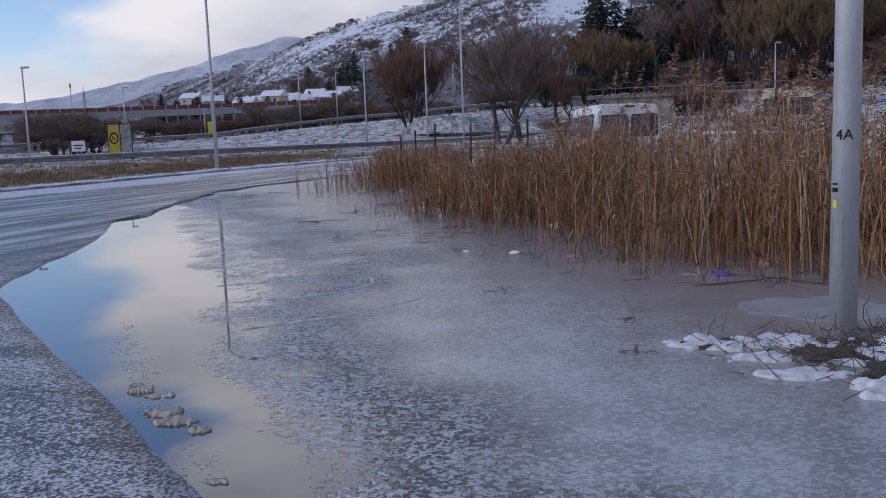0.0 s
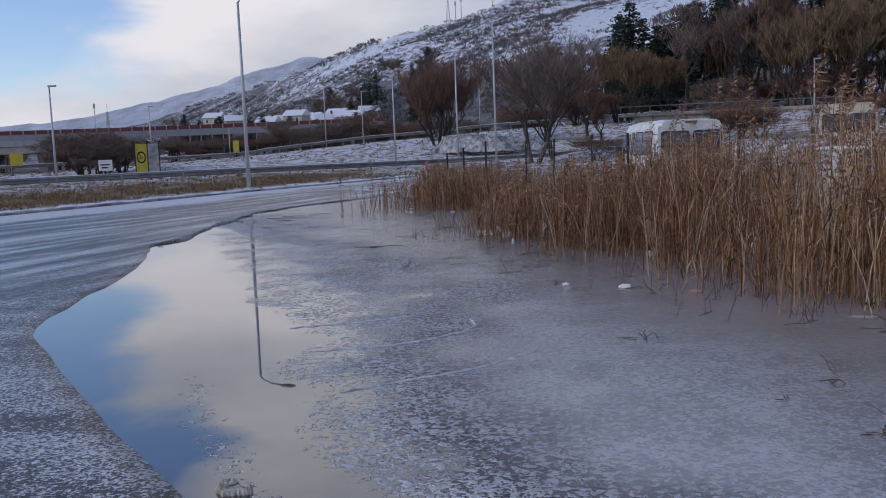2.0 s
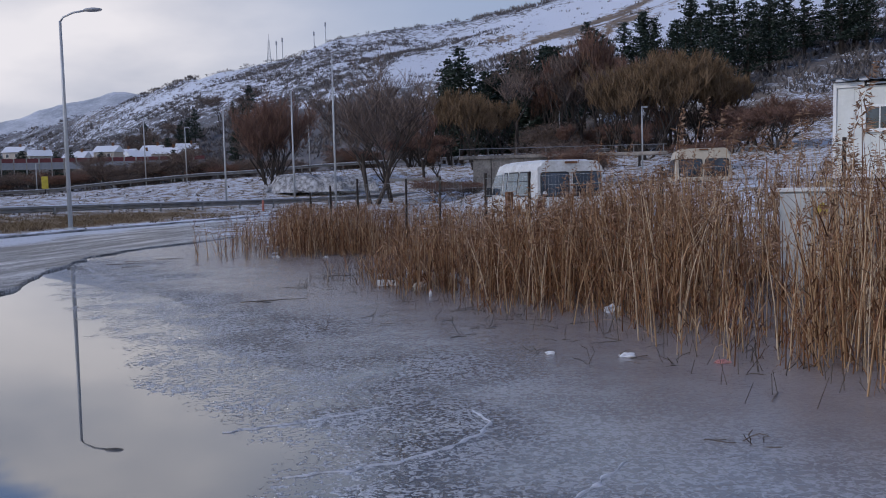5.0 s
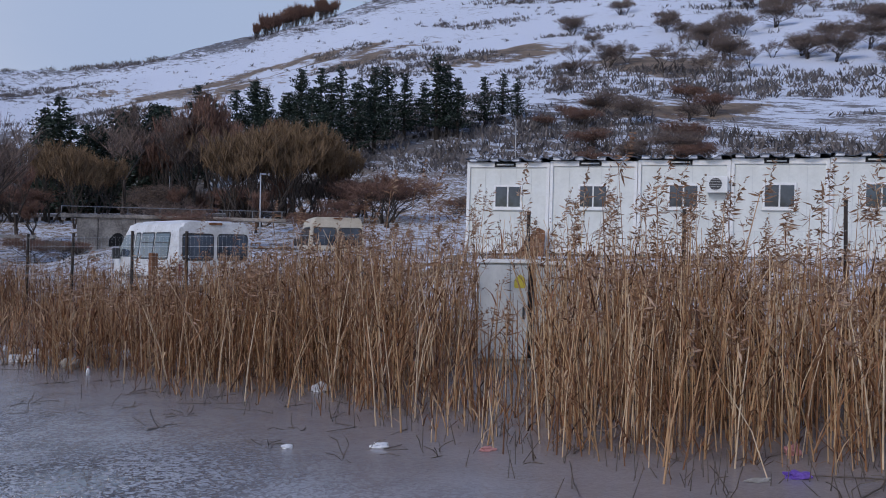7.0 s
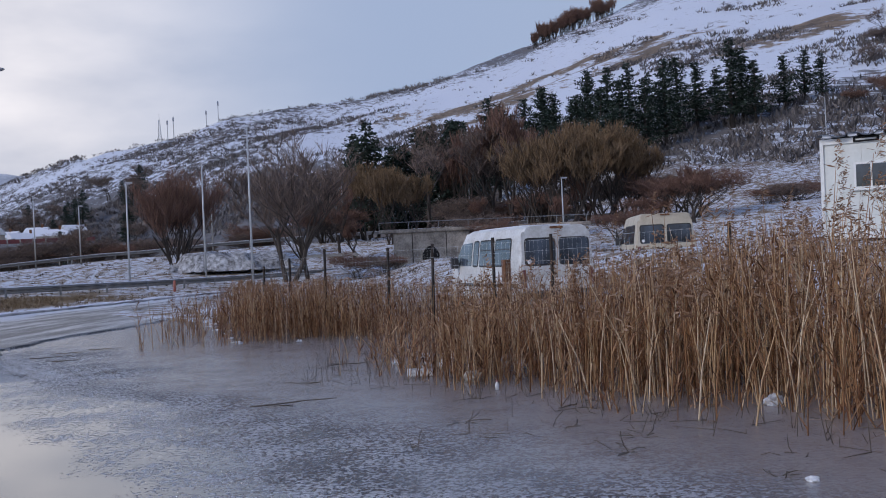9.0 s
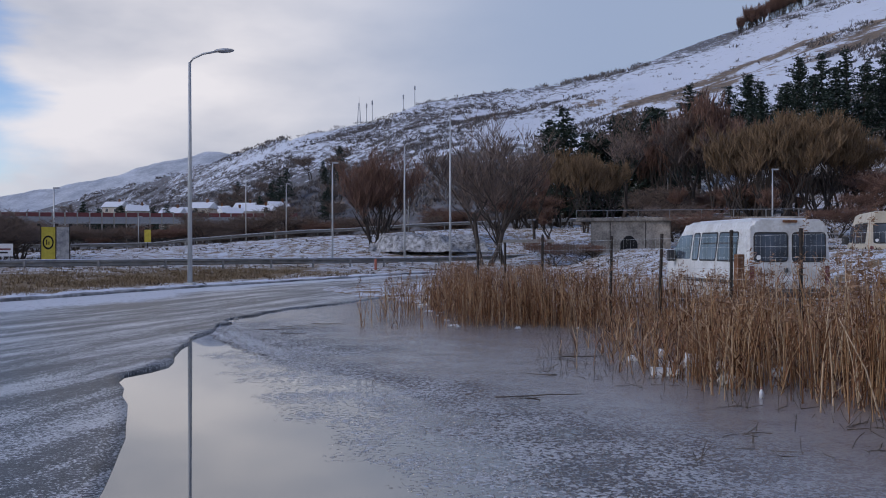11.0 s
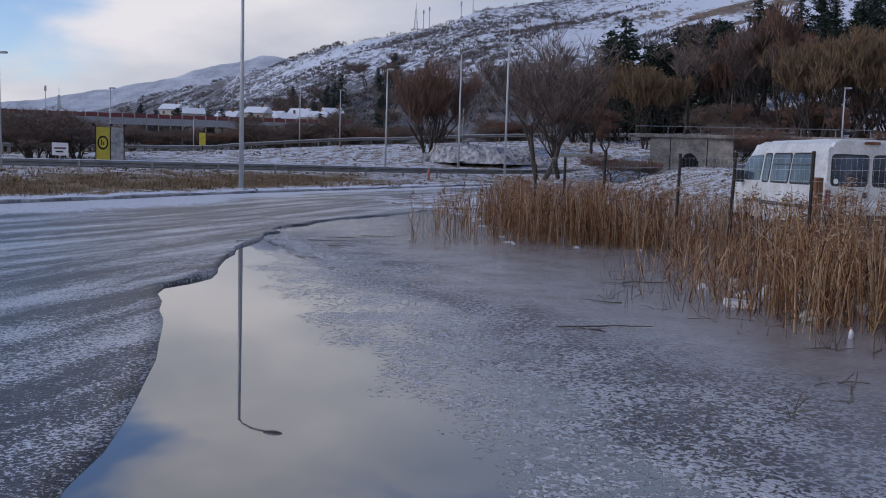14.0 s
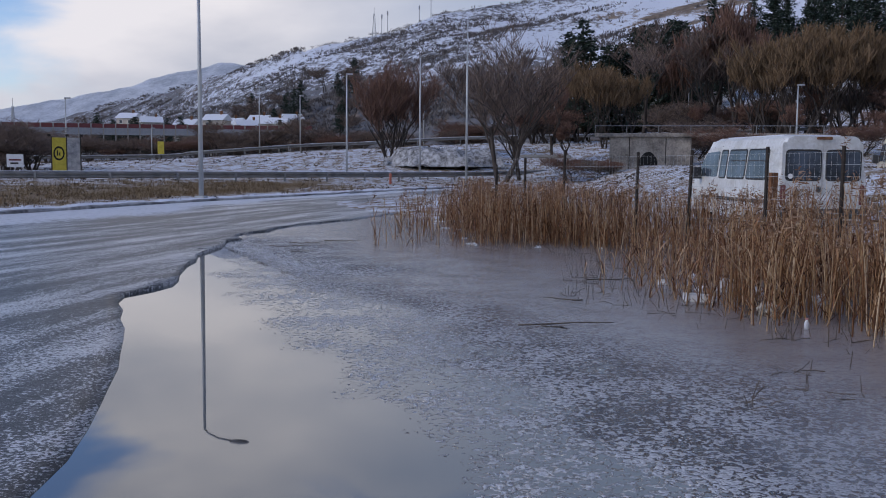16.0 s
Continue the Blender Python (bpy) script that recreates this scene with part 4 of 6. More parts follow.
def bare_tree(seed, twig_mat, label, spread=0.75, trunks=1, trunk_h=0.22, twigs=4, upright=0.35, group="bare trees", thick=0.022, splay=0.34, low=0.45):
    """A leafless tree ten metres tall: trunk, limbs and a crown of fine twigs."""
    rand = random.Random(seed)
    limbs, fine = [], []

    def grow(p, d, length, r, depth):
        steps = 2 if depth < 3 else 1
        foot = p
        for _ in range(steps):
            q, foot = p + d * (length / steps), p
            limbs.append((p, q, r, r * 0.78)) if depth < 4 else fine.append((p, q, max(r, 0.012)))
            p, r = q, r * 0.78
            d = (d + Vector((rand.gauss(0, 0.13), rand.gauss(0, 0.13), rand.gauss(0.03, 0.1)))).normalized()
        if depth >= 5:
            return
        for _ in range(rand.randint(3, 4) if depth < 3 else (rand.randint(4, 5) if depth == 3 else twigs + 3)):
            a = rand.uniform(0, 2 * math.pi)
            side = Vector((math.cos(a), math.sin(a), rand.uniform(-0.15, 0.5)))
            nd = (d * (1 - spread * 0.55) + side * spread + Vector((0, 0, upright))).normalized()
            grow(p.lerp(foot, min(1.0, rand.uniform(0, low * steps))), nd, length * rand.uniform(0.58, 0.82), r * rand.uniform(0.55, 0.75), depth + 1)

    for k in range(trunks):
        lean = Vector((rand.gauss(0, splay if trunks > 1 else 0.12), rand.gauss(0, splay if trunks > 1 else 0.12), 1)).normalized()
        grow(Vector((rand.gauss(0, 0.08), rand.gauss(0, 0.08), -0.3)) if trunks > 1 else Vector((0, 0, -0.3)), lean, 10 * trunk_h, 0.125 / math.sqrt(trunks), 0)
    top = max(q.z for _, q, _ in fine)
    k = 10.0 / top
    ob = thing("bare_tree", pose(0, 0, -500), label, "tree", group)
    v, f = segment_tubes([(a * k, b * k, ra * k, rb * k) for a, b, ra, rb in limbs])
    mesh_object("trunk", v, f, M_BARK, parent=ob, smooth=True)
    tv, tf = [], []
    for a, b, r in fine:
        a, b = a * k, b * k
        d = b - a
        s = d.cross(Vector((rand.gauss(0, 1), rand.gauss(0, 1), rand.gauss(0, 1)))).normalized() * thick
        i0 = len(tv)
        tv += [a - s, a + s, b + s * 0.4, b - s * 0.4]
        tf.append((i0, i0 + 1, i0 + 2, i0 + 3))
    mesh_object("crown", tv, tf, twig_mat, parent=ob, label="crown of fine leafless twigs")
    return ob


def pine_tree(seed, label):
    """A pine eleven metres tall with ragged tiers of needle tufts."""
    rand = random.Random(seed)
    ob = thing("pine_tree", pose(0, 0, -500), label, "pine tree", "pines on the slope")
    part("trunk", tube([(0, 0, -0.4), (0.08, 0, 4), (0.0, 0.05, 10.6)], [0.2, 0.14, 0.03], 7), M_BARK, ob, smooth=True)
    verts, faces = [], []
    z = 1.8
    while z < 10.8:
        t = (z - 1.8) / 9.0
        reach = 2.35 * (1 - t) ** 0.75 * rand.uniform(0.75, 1.15) + 0.25
        for _ in range(rand.randint(6, 8)):
            a = rand.uniform(0, 2 * math.pi)
            length = reach * rand.uniform(0.55, 1.1)
            n = max(3, int(length * 9))
            for i in range(n):
                u = (i + rand.random()) / n
                p = Vector((math.cos(a) * length * u, math.sin(a) * length * u, z + 0.22 * length * u * u + rand.gauss(0, 0.07)))
                p += Vector((rand.gauss(0, 0.10), rand.gauss(0, 0.10), rand.gauss(0, 0.05)))
                for _ in range(3):
                    d = Vector((rand.gauss(0, 1), rand.gauss(0, 1), rand.gauss(0.35, 0.6))).normalized() * rand.uniform(0.18, 0.36)
                    s = d.cross(Vector((rand.gauss(0, 1), rand.gauss(0, 1), 1))).normalized() * rand.uniform(0.05, 0.10)
                    i0 = len(verts)
                    verts += [p, p + d * 0.55 + s, p + d, p + d * 0.55 - s]
                    faces.append((i0, i0 + 1, i0 + 2, i0 + 3))
        z += rand.uniform(0.36, 0.6)
    mesh_object("crown", verts, faces, M_PINE, parent=ob, label="dark green needle crown with traces of snow")
    return ob


def polar(az, d):
    return CX + d * math.sin(radians(az)), CY + d * math.cos(radians(az))


def plant(template, az, d, h, rand, base_h=10.0, wide=1.0, sink=0.1):
    x, y = polar(az, d)
    s = h / base_h
    m = pose(x, y, gz(x, y) - sink, 0, 0, rand.uniform(0, 360)) @ Matrix.Diagonal((s * wide, s * wide, s, 1))
    return copy_thing(template, m)


rand = random.Random(11)
T_BROWN = [bare_tree(21, M_TWIG, "tall leafless tree with dark brown branches"), bare_tree(22, M_TWIG, "leafless broad tree with dark limbs", 0.85, 2, 0.2)]
T_RED = [bare_tree(31, M_TWIG_RED, "leafless tree with reddish-brown twigs", 0.5, 2, 0.16, 5, 0.7, thick=0.026), bare_tree(32, M_TWIG_RED, "leafless reddish tree with a narrow crown", 0.48, 1, 0.18, 5, 0.75, thick=0.026)]
T_LIMBY = [bare_tree(25, M_TWIG, "tall leafless tree with dark spreading limbs", 0.72, 2, 0.2, 4, 0.3, thick=0.019, splay=0.25, low=0.6)]
T_OCHRE = [bare_tree(41, M_TWIG_OLIVE, "leafless willow with ochre-brown twigs", 0.6, 4, 0.15, 5, 0.7, thick=0.028)]
T_BUSH = [bare_tree(51, M_TWIG_RED, "round leafless willow with rust-coloured twigs", 0.6, 9, 0.15, 6, 0.35, thick=0.017, splay=0.42, low=0.95)]
T_SHRUB = [bare_tree(61, M_TWIG, "leafless brown shrub beside the road", 1.0, 6, 0.14, 3, 0.25, "shrubs along the roads"), bare_tree(62, M_TWIG_RED, "leafless reddish shrub beside the road", 1.0, 6, 0.14, 3, 0.3, "shrubs along the roads")]
T_PINE = [pine_tree(71, "dark green pine tree flecked with snow"), pine_tree(72, "dark slender pine tree flecked with snow")]

plant(T_BUSH[0], -5.15, 75, 8.4, rand, wide=0.85)
plant(T_LIMBY[0], 1.5, 63, 11.8, rand, wide=0.9)
plant(T_LIMBY[0], 2.7, 66, 9.6, rand, wide=0.9)
for az, d, h in [(4.6, 74, 6.5), (6.2, 84, 7.4), (7.6, 80, 7.0), (9.0, 88, 6.2)]:
    plant(rand.choice(T_RED + T_OCHRE), az, d, h, rand)
for i in range(16):                      # red-brown wood behind the parked van
    az = 10.0 + i * 0.62 + rand.uniform(-0.2, 0.2)
    plant(rand.choice(T_RED + T_BROWN), az, rand.uniform(94, 116), rand.uniform(11.0, 14.5) * (1.0 if az < 16 else 0.8), rand, wide=0.9)
for az, d, h in [(17.3, 84, 8.8), (18.4, 80, 9.0), (19.6, 86, 9.6), (20.7, 82, 9.2), (21.8, 85, 8.4), (22.7, 88, 7.0), (16.4, 88, 7.6)]:
    plant(T_OCHRE[0], az, d, h, rand, wide=1.1)
for i in range(34):                      # thickets between the pines and the yard
    az = rand.uniform(3, 34)
    if 6.5 < az < 11.8:
        continue
    plant(rand.choice(T_SHRUB + T_RED[:1]), az, rand.uniform(70, 108), rand.uniform(2.6, 5.2), rand, wide=1.5)
for i in range(85):                     # brown shrubs past the upper road
    az = rand.uniform(-36, 2)
    plant(rand.choice(T_SHRUB + T_BROWN[1:]), az, rand.uniform(108, 170), rand.uniform(2.3, 4.6), rand, wide=1.5)
for i in range(6):                       # big shrub by the billboard and its neighbours
    plant(rand.choice(T_SHRUB), -25.4 - i * 0.5 + rand.uniform(-0.3, 0.3), rand.uniform(62, 75), rand.uniform(2.6, 4.4), rand, wide=1.4)
for i in range(30):                      # dark pines
    az = rand.uniform(4.6, 12.5)
    plant(rand.choice(T_PINE), az, rand.uniform(112, 136), rand.uniform(12, 16), rand, 11.0, 1.3)
for i in range(26):
    az = rand.uniform(12.5, 24.5)
    plant(rand.choice(T_PINE), az, rand.uniform(136, 178), rand.uniform(11, 16), rand, 11.0, 1.3)
for az, d, h in [(25.2, 165, 13.0), (26.3, 160, 12.0), (28.3, 158, 15.0), (28.9, 162, 12.5), (29.6, 158, 10.5), (31.2, 165, 9.5), (32.3, 170, 9.0), (33.2, 168, 8.0), (27.4, 170, 9.0)]:
    plant(rand.choice(T_PINE), az, d, h, rand, 11.0, 1.5)
for i in range(40):                      # bare row on the skyline
    plant(T_BUSH[0], 16.6 + i * 0.15 + rand.uniform(-0.1, 0.1) if i < 33 else rand.uniform(23.8, 27), 560, rand.uniform(9, 16), rand, wide=0.5)
for i in range(10):
    plant(rand.choice(T_PINE), rand.uniform(30, 40), rand.uniform(430, 480), rand.uniform(14, 19), rand, 11.0)
for i in range(80):                      # dark thickets high on the right
    az = rand.choice([rand.uniform(44, 47), rand.uniform(47.5, 56), rand.uniform(52, 60), rand.uniform(33, 46)])
    plant(rand.choice(T_SHRUB[:1] + T_LIMBY), az, rand.uniform(190, 340), rand.uniform(4, 8), rand, wide=1.2)
for i in range(16):
    plant(rand.choice(T_SHRUB), rand.uniform(33, 46), rand.uniform(118, 190), rand.uniform(3, 5.5), rand, wide=1.2)
lx, ly = polar(33.4, 122)
street_lamp(lx, ly, gz(lx, ly), 8.2, 0.08, 2.2, 180)
for i in range(16):
    plant(rand.choice(T_BROWN), rand.uniform(-21, -10), rand.uniform(240, 290), rand.uniform(4.5, 7), rand, wide=1.5)
for i in range(110):                     # woods at the foot of the far hill
    plant(rand.choice(T_BROWN + T_PINE), rand.uniform(-23, -7), rand.uniform(270, 420), rand.uniform(7, 12), rand, wide=1.5)

for az, d, h in [(7.2, 63, 1.9), (8.1, 62, 1.2), (5.6, 64, 2.2), (14.6, 66, 3.0), (15.6, 66, 2.6)]:
    plant(rand.choice(T_SHRUB), az, d, h, rand, wide=1.4)
for t_ in T_BROWN + T_LIMBY + T_RED + T_OCHRE + T_BUSH + T_SHRUB + T_PINE:     # the patterns themselves are not part of the place
    for o_ in (*t_.children_recursive, t_):
        bpy.data.objects.remove(o_)


def hill_scrub():
    """Low leafless scrub all over the hillside."""
    r_ = random.Random(77)
    g_ = np.random.RandomState(77)
    az = g_.uniform(-22, 62, 60000)
    r1, r2 = (np.interp(az, [p[0] for p in FOOT], [p[k] for p in FOOT]) for k in (1, 2))
    u = g_.uniform(0, 1, 60000)
    d = r1 + 15 + u * (r2 * 1.02 - r1 - 15)
    X, Y = CX + d * np.sin(np.radians(az)), CY + d * np.cos(np.radians(az))
    Z = ground_z(X, Y) + bumps(X, Y, 60.0, 1.0) * np.clip((d - 110) / 300, 0, 1) * 4.0
    verts, faces = [], []
    made = 0
    for x, y, z, a_, d_, u_ in zip(X.tolist(), Y.tolist(), Z.tolist(), az.tolist(), d.tolist(), u.tolist()):
        if made >= 11500:
            break
        n = noise.fractal((x / 45, y / 110, z / 25), 1.0, 2.0, 3)
        west = a_ < r_.uniform(0, 10)
        need = 0.0 if west else (0.22 if 0.42 < u_ < 0.93 else 0.08)
        if n < need and r_.random() > (0.12 if west else 0.04):
            continue
        made += 1
        s = r_.uniform(0.35, 1.05) * (1 + d_ / 1100) * (1.15 if n > 0.15 else 0.9)
        for _ in range(11):
            p = Vector((x + r_.gauss(0, s * 0.75), y + r_.gauss(0, s * 0.75), z + r_.uniform(-0.1, s * 0.5)))
            a, b = Vector((r_.gauss(0, 1), r_.gauss(0, 1), r_.gauss(0, 0.4))).normalized() * s * 0.17, Vector((r_.gauss(0, 0.6), r_.gauss(0, 0.6), 1)).normalized() * s * 1.0
            i0 = len(verts)
            verts += [p - a, p - b * 0.4 + a * 0.3, p + a, p + b]
            faces.append((i0, i0 + 1, i0 + 2, i0 + 3))
    ob = mesh_object("hill_scrub", verts, faces, M_SCRUB)
    tagged(ob, "low dark leafless scrub scattered over the snowy hillside", "scrub", kind="stuff")


M_SCRUB = island("scrub_twigs", [(0.0, (0.075, 0.07, 0.072)), (0.6, (0.145, 0.13, 0.125)), (1.0, (0.25, 0.215, 0.19))], 0.95)
hill_scrub()


def verge_grass():
    r_ = random.Random(9)
    verts, faces = [], []
    kerb = np.array(KERB)
    made = 0
    while made < 6500:
        x, y = r_.uniform(-34, -6), r_.uniform(14, 52)
        k = -float(signed_distance(np.array([x]), np.array([y]), kerb)[0])
        if k < 1.2 or k > 13:
            continue
        if r_.random() > math.exp(-((k - 5.6) / 3.2) ** 2) * (1.0 if x < -11 else 0.4) + 0.10:
            continue
        if noise.noise((x * 0.5, y * 0.5, 7)) < -0.25:
            continue
        made += 1
        z = gz(x, y)
        for _ in range(5):
            frond(r_, verts, faces, (x + r_.gauss(0, 0.1), y + r_.gauss(0, 0.1), z - 0.02), r_.uniform(0.5, 2.2), r_.uniform(0.12, 0.38), 0.011, r_.uniform(0.15, 0.6))
    tagged(mesh_object("verge_grass", verts, faces, M_GRASS), "dry straw-coloured grass poking through snow on the verge", "grass", kind="stuff")


def snow_tufts():
    """Dead grass, clods and weeds that poke through the snow of the verge and the bank."""
    g_, r_ = np.random.RandomState(15), random.Random(15)
    az = g_.uniform(-40, 26, 30000)
    d = 22 + g_.uniform(0, 1, 30000) ** 0.8 * 76
    X, Y = CX + d * np.sin(np.radians(az)), CY + d * np.cos(np.radians(az))
    k = -signed_distance(X, Y, np.array(KERB))
    Z = ground_z(X, Y)
    verts, faces = [], []
    made = 0
    for x, y, z, k_, d_ in zip(X.tolist(), Y.tolist(), Z.tolist(), k.tolist(), d.tolist()):
        if made >= 6500:
            break
        yard = x > 3 and y > 25
        if (k_ < 0.9 and not yard) or noise.noise((x * 0.35, y * 0.35, 3)) < r_.uniform(-0.3, 0.35):
            continue
        made += 1
        s = r_.uniform(0.04, 0.105) * (1.0 + d_ / 110)
        for _ in range(4):
            p = Vector((x + r_.gauss(0, s * 0.6), y + r_.gauss(0, s * 0.6), z - 0.03))
            a = Vector((r_.gauss(0, 1), r_.gauss(0, 1), 0)).normalized() * s * r_.uniform(0.2, 0.5)
            b = Vector((r_.gauss(0, 0.5), r_.gauss(0, 0.5), 1)).normalized() * s * r_.uniform(0.5, 1.1)
            i0 = len(verts)
            verts += [p - a, p + a, p + a * 0.5 + b * 0.8, p + b, p - a * 0.6 + b * 0.6]
            faces.append((i0, i0 + 1, i0 + 2, i0 + 3, i0 + 4))
    tagged(mesh_object("snow_tufts", verts, faces, M_TUFT), "dark dead tufts and clods poking through thin snow", "weeds", kind="stuff")


M_TUFT = island("dead_tufts", [(0.0, (0.06, 0.05, 0.045)), (0.6, (0.14, 0.11, 0.085)), (1.0, (0.28, 0.215, 0.15))], 0.9, 0.15)
verge_grass()
snow_tufts()


# ---------------------------------------------------------------- the white minibus
def rounded(points_2d, place, thick, corner=0.06):
    """A plate with rounded corners; place(u, v, depth) puts it into space."""
    n = len(points_2d)
    out = []
    for i in range(n):
        p, a, b = Vector(points_2d[i]), Vector(points_2d[i - 1]), Vector(points_2d[(i + 1) % n])
        u, w = (a - p), (b - p)
        c = min(corner, u.length * 0.45, w.length * 0.45)
        p0, p1 = p + u.normalized() * c, p + w.normalized() * c
        for t in (0, 0.33, 0.67, 1):
            out.append((1 - t) ** 2 * p0 + 2 * t * (1 - t) * p + t * t * p1)
    bm = bmesh.new()
    front = [bm.verts.new(place(q.x, q.y, thick)) for q in out]
    back = [bm.verts.new(place(q.x, q.y, -0.01)) for q in out]
    bm.faces.new(front)
    bm.faces.new(back[::-1])
    m = len(out)
    for i in range(m):
        bm.faces.new((front[i], front[(i + 1) % m], back[(i + 1) % m], back[i]))
    return bm


def rect(u0, u1, v0, v1):
    return [(u0, v0), (u1, v0), (u1, v1), (u0, v1)]


def wheel(parent, x, y, r=0.33, w=0.2):
    def disc(r0, x0, x1):
        bm = bmesh.new()
        bmesh.ops.create_cone(bm, cap_ends=True, segments=24, radius1=r0, radius2=r0, depth=x1 - x0, matrix=Matrix.Translation(((x0 + x1) / 2, 0, 0)) @ Matrix.Rotation(radians(90), 4, "Y"))
        bmesh.ops.bevel(bm, geom=[e for e in bm.edges if len(e.link_faces) == 2 and e.calc_face_angle(0) > 1], offset=0.03, segments=2, affect="EDGES")
        return bm
    t = part("wheel", disc(r, -w / 2, w / 2), M_RUBBER, parent, "black tyre", True)
    t.location = (x, y, r)
    part("rim", disc(r * 0.6, -w / 2 - 0.01, w / 2 + 0.01), M_GALV, t, "grey steel rim", True)


def van(name, m, label, paint, category, length=4.8, width=1.92, height=2.03):
    ob = thing(name, m, label, category)
    W, H, L = width, height, length

    def top(y):
        return float(np.interp(y, [0, 0.15, L - 1.35, L - 1.2, L - 0.55, L - 0.1, L], [H - 0.03, H, H, H - 0.06, 1.18, 0.95, 0.70]))

    def lean(z):
        return float(np.interp(z, [0.3, 0.5, 1.1, 1.8, H - 0.06, H], [0.05, 0.0, 0.0, 0.09, 0.17, 0.30]))

    levels = [0.30, 0.48, 0.80, 1.10, 1.45, 1.80, H - 0.07, H - 0.015, H]
    bm = bmesh.new()
    rings = []
    for y in [0, 0.06, 0.6, 1.5, 2.4, 3.2, L - 1.35, L - 1.2, L - 0.9, L - 0.55, L - 0.3, L - 0.1, L]:
        tp = top(y)
        nose = 0.0 if y < L - 0.6 else 0.16 * ((y - L + 0.6) / 0.6) ** 2
        sect = [(lean(z) + nose + (0.04 if y == 0 else 0), min(z, tp)) for z in levels]
        ring = [bm.verts.new((x, y, z)) for x, z in sect] + [bm.verts.new((W - x, y, z)) for x, z in sect[::-1]]
        rings.append(ring)
    for a, b in zip(rings, rings[1:]):
        n = len(a)
        for i in range(n):
            try:
                bm.faces.new((a[i], a[(i + 1) % n], b[(i + 1) % n], b[i]))
            except ValueError:
                pass
    bm.faces.new(rings[0][::-1])
    bm.faces.new(rings[-1])
    bmesh.ops.remove_doubles(bm, verts=bm.verts[:], dist=0.002)
    body = part("body", bm, paint, ob, smooth=False)

    left = lambda u, v, t: (lean(v) - t, u, v)
    right = lambda u, v, t: (W - lean(v) + t, u, v)
    rear = lambda u, v, t: (u, -t - 0.002, v)
    for place in (left, right):
        for y0, y1 in ((0.55, 1.45), (1.58, 2.42), (2.55, 2.85)):
            part("window_seal", rounded(rect(y0 - 0.035, y1 + 0.035, 1.105, 1.765), place, 0.008, 0.09), M_RUBBER, body, "black rubber window seal")
            part("window", rounded(rect(y0, y1, 1.14, 1.73), place, 0.013, 0.07), M_GLASS, body, "tinted side window")
            if y1 - y0 > 0.5:
                part("window_bar", rounded(rect(y0, y1, 1.50, 1.525), place, 0.02, 0.004), M_PLASTIC, body)
        part("cab_window", rounded([(2.98, 1.14), (L - 0.62, 1.14), (L - 1.12, 1.70), (2.98, 1.73)], place, 0.013, 0.06), M_GLASS, body, "tinted cab side window")
        part("door_line", rounded(rect(2.90, 2.915, 0.45, 1.85), place, 0.006, 0.003), M_PLASTIC, body)
        part("rub_strip", rounded(rect(0.1, L - 1.0, 0.62, 0.70), place, 0.018, 0.01), M_PLASTIC, body, "grey plastic rubbing strip")
    mir = part("mirror", box(-0.22, -0.02, L - 1.0, L - 0.86, 1.08, 1.36, 0.03), M_PLASTIC, body, "black wing mirror")
    for u0, u1 in ((0.16, W / 2 - 0.06), (W / 2 + 0.06, W - 0.16)):
        dr = part("rear_door", rounded(rect(u0 - 0.09, u1 + 0.045, 0.52, 1.88), rear, 0.012, 0.06), paint, body)
        part("window_seal", rounded(rect(u0 - 0.02, u1 + 0.02, 1.10, 1.74), rear, 0.018, 0.10), M_RUBBER, dr, "black rubber window seal")
        part("window", rounded(rect(u0 + 0.015, u1 - 0.015, 1.135, 1.705), rear, 0.024, 0.08), M_GLASS, dr, "tinted rear window")
    part("door_handle", rounded(rect(W / 2 - 0.14, W / 2 - 0.05, 0.88, 0.98), rear, 0.035, 0.02), M_PLASTIC, body)
    part("brake_light", rounded(rect(W / 2 - 0.16, W / 2 + 0.16, H - 0.09, H - 0.035), rear, 0.03, 0.02), M_RUST, body, "dark red high brake light")
    dot = part("sticker", rounded(rect(0.20, 0.30, 1.15, 1.25), rear, 0.028, 0.05), M_WHITE, body, "round white sticker")
    for u in (0.06, W - 0.16):
        part("tail_lamp", rounded(rect(u, u + 0.10, 0.62, 1.02), rear, 0.02, 0.02), M_RED, body, "red tail lamp")
    part("rear_bumper", box(0.02, W - 0.02, -0.12, 0.04, 0.34, 0.54, 0.035), M_PLASTIC, body, "dark plastic bumper")
    part("number_plate", rounded(rect(W / 2 - 0.26, W / 2 + 0.26, 0.70, 0.81), rear, 0.03, 0.01), M_WHITE, body, "blank white plate")
    part("windscreen", rounded([(0.26, 0), (W - 0.26, 0), (W - 0.34, 1), (0.34, 1)], lambda u, v, t: (u, L - 0.60 - 0.57 * v + t * 0.8, 1.17 + 0.74 * v + t * 0.6), 0.02, 0.05), M_GLASS, body, "windscreen")
    for x in (0.12, W - 0.12):
        wheel(ob, x, 0.85)
        wheel(ob, x, L - 0.85)
    return ob


vx, vy = 4.85, 24.3
van("minibus", pose(vx, vy, gz(vx, vy) - 0.08, 0, 0, 9), "weathered white minibus parked on the snowy yard behind reeds", M_VAN, "van")
part("roof_snow", box(0.35, 1.6, 0.5, 3.2, 2.028, 2.05, 0.01), M_SNOW, bpy.data.objects["minibus"], "thin snow on the roof")
van("van", pose(11.45, 33.6, 0.42, 0, 0, -14), "faded beige van with rust stains parked in the yard", M_BEIGE, "van", 4.6, 2.0, 2.12)


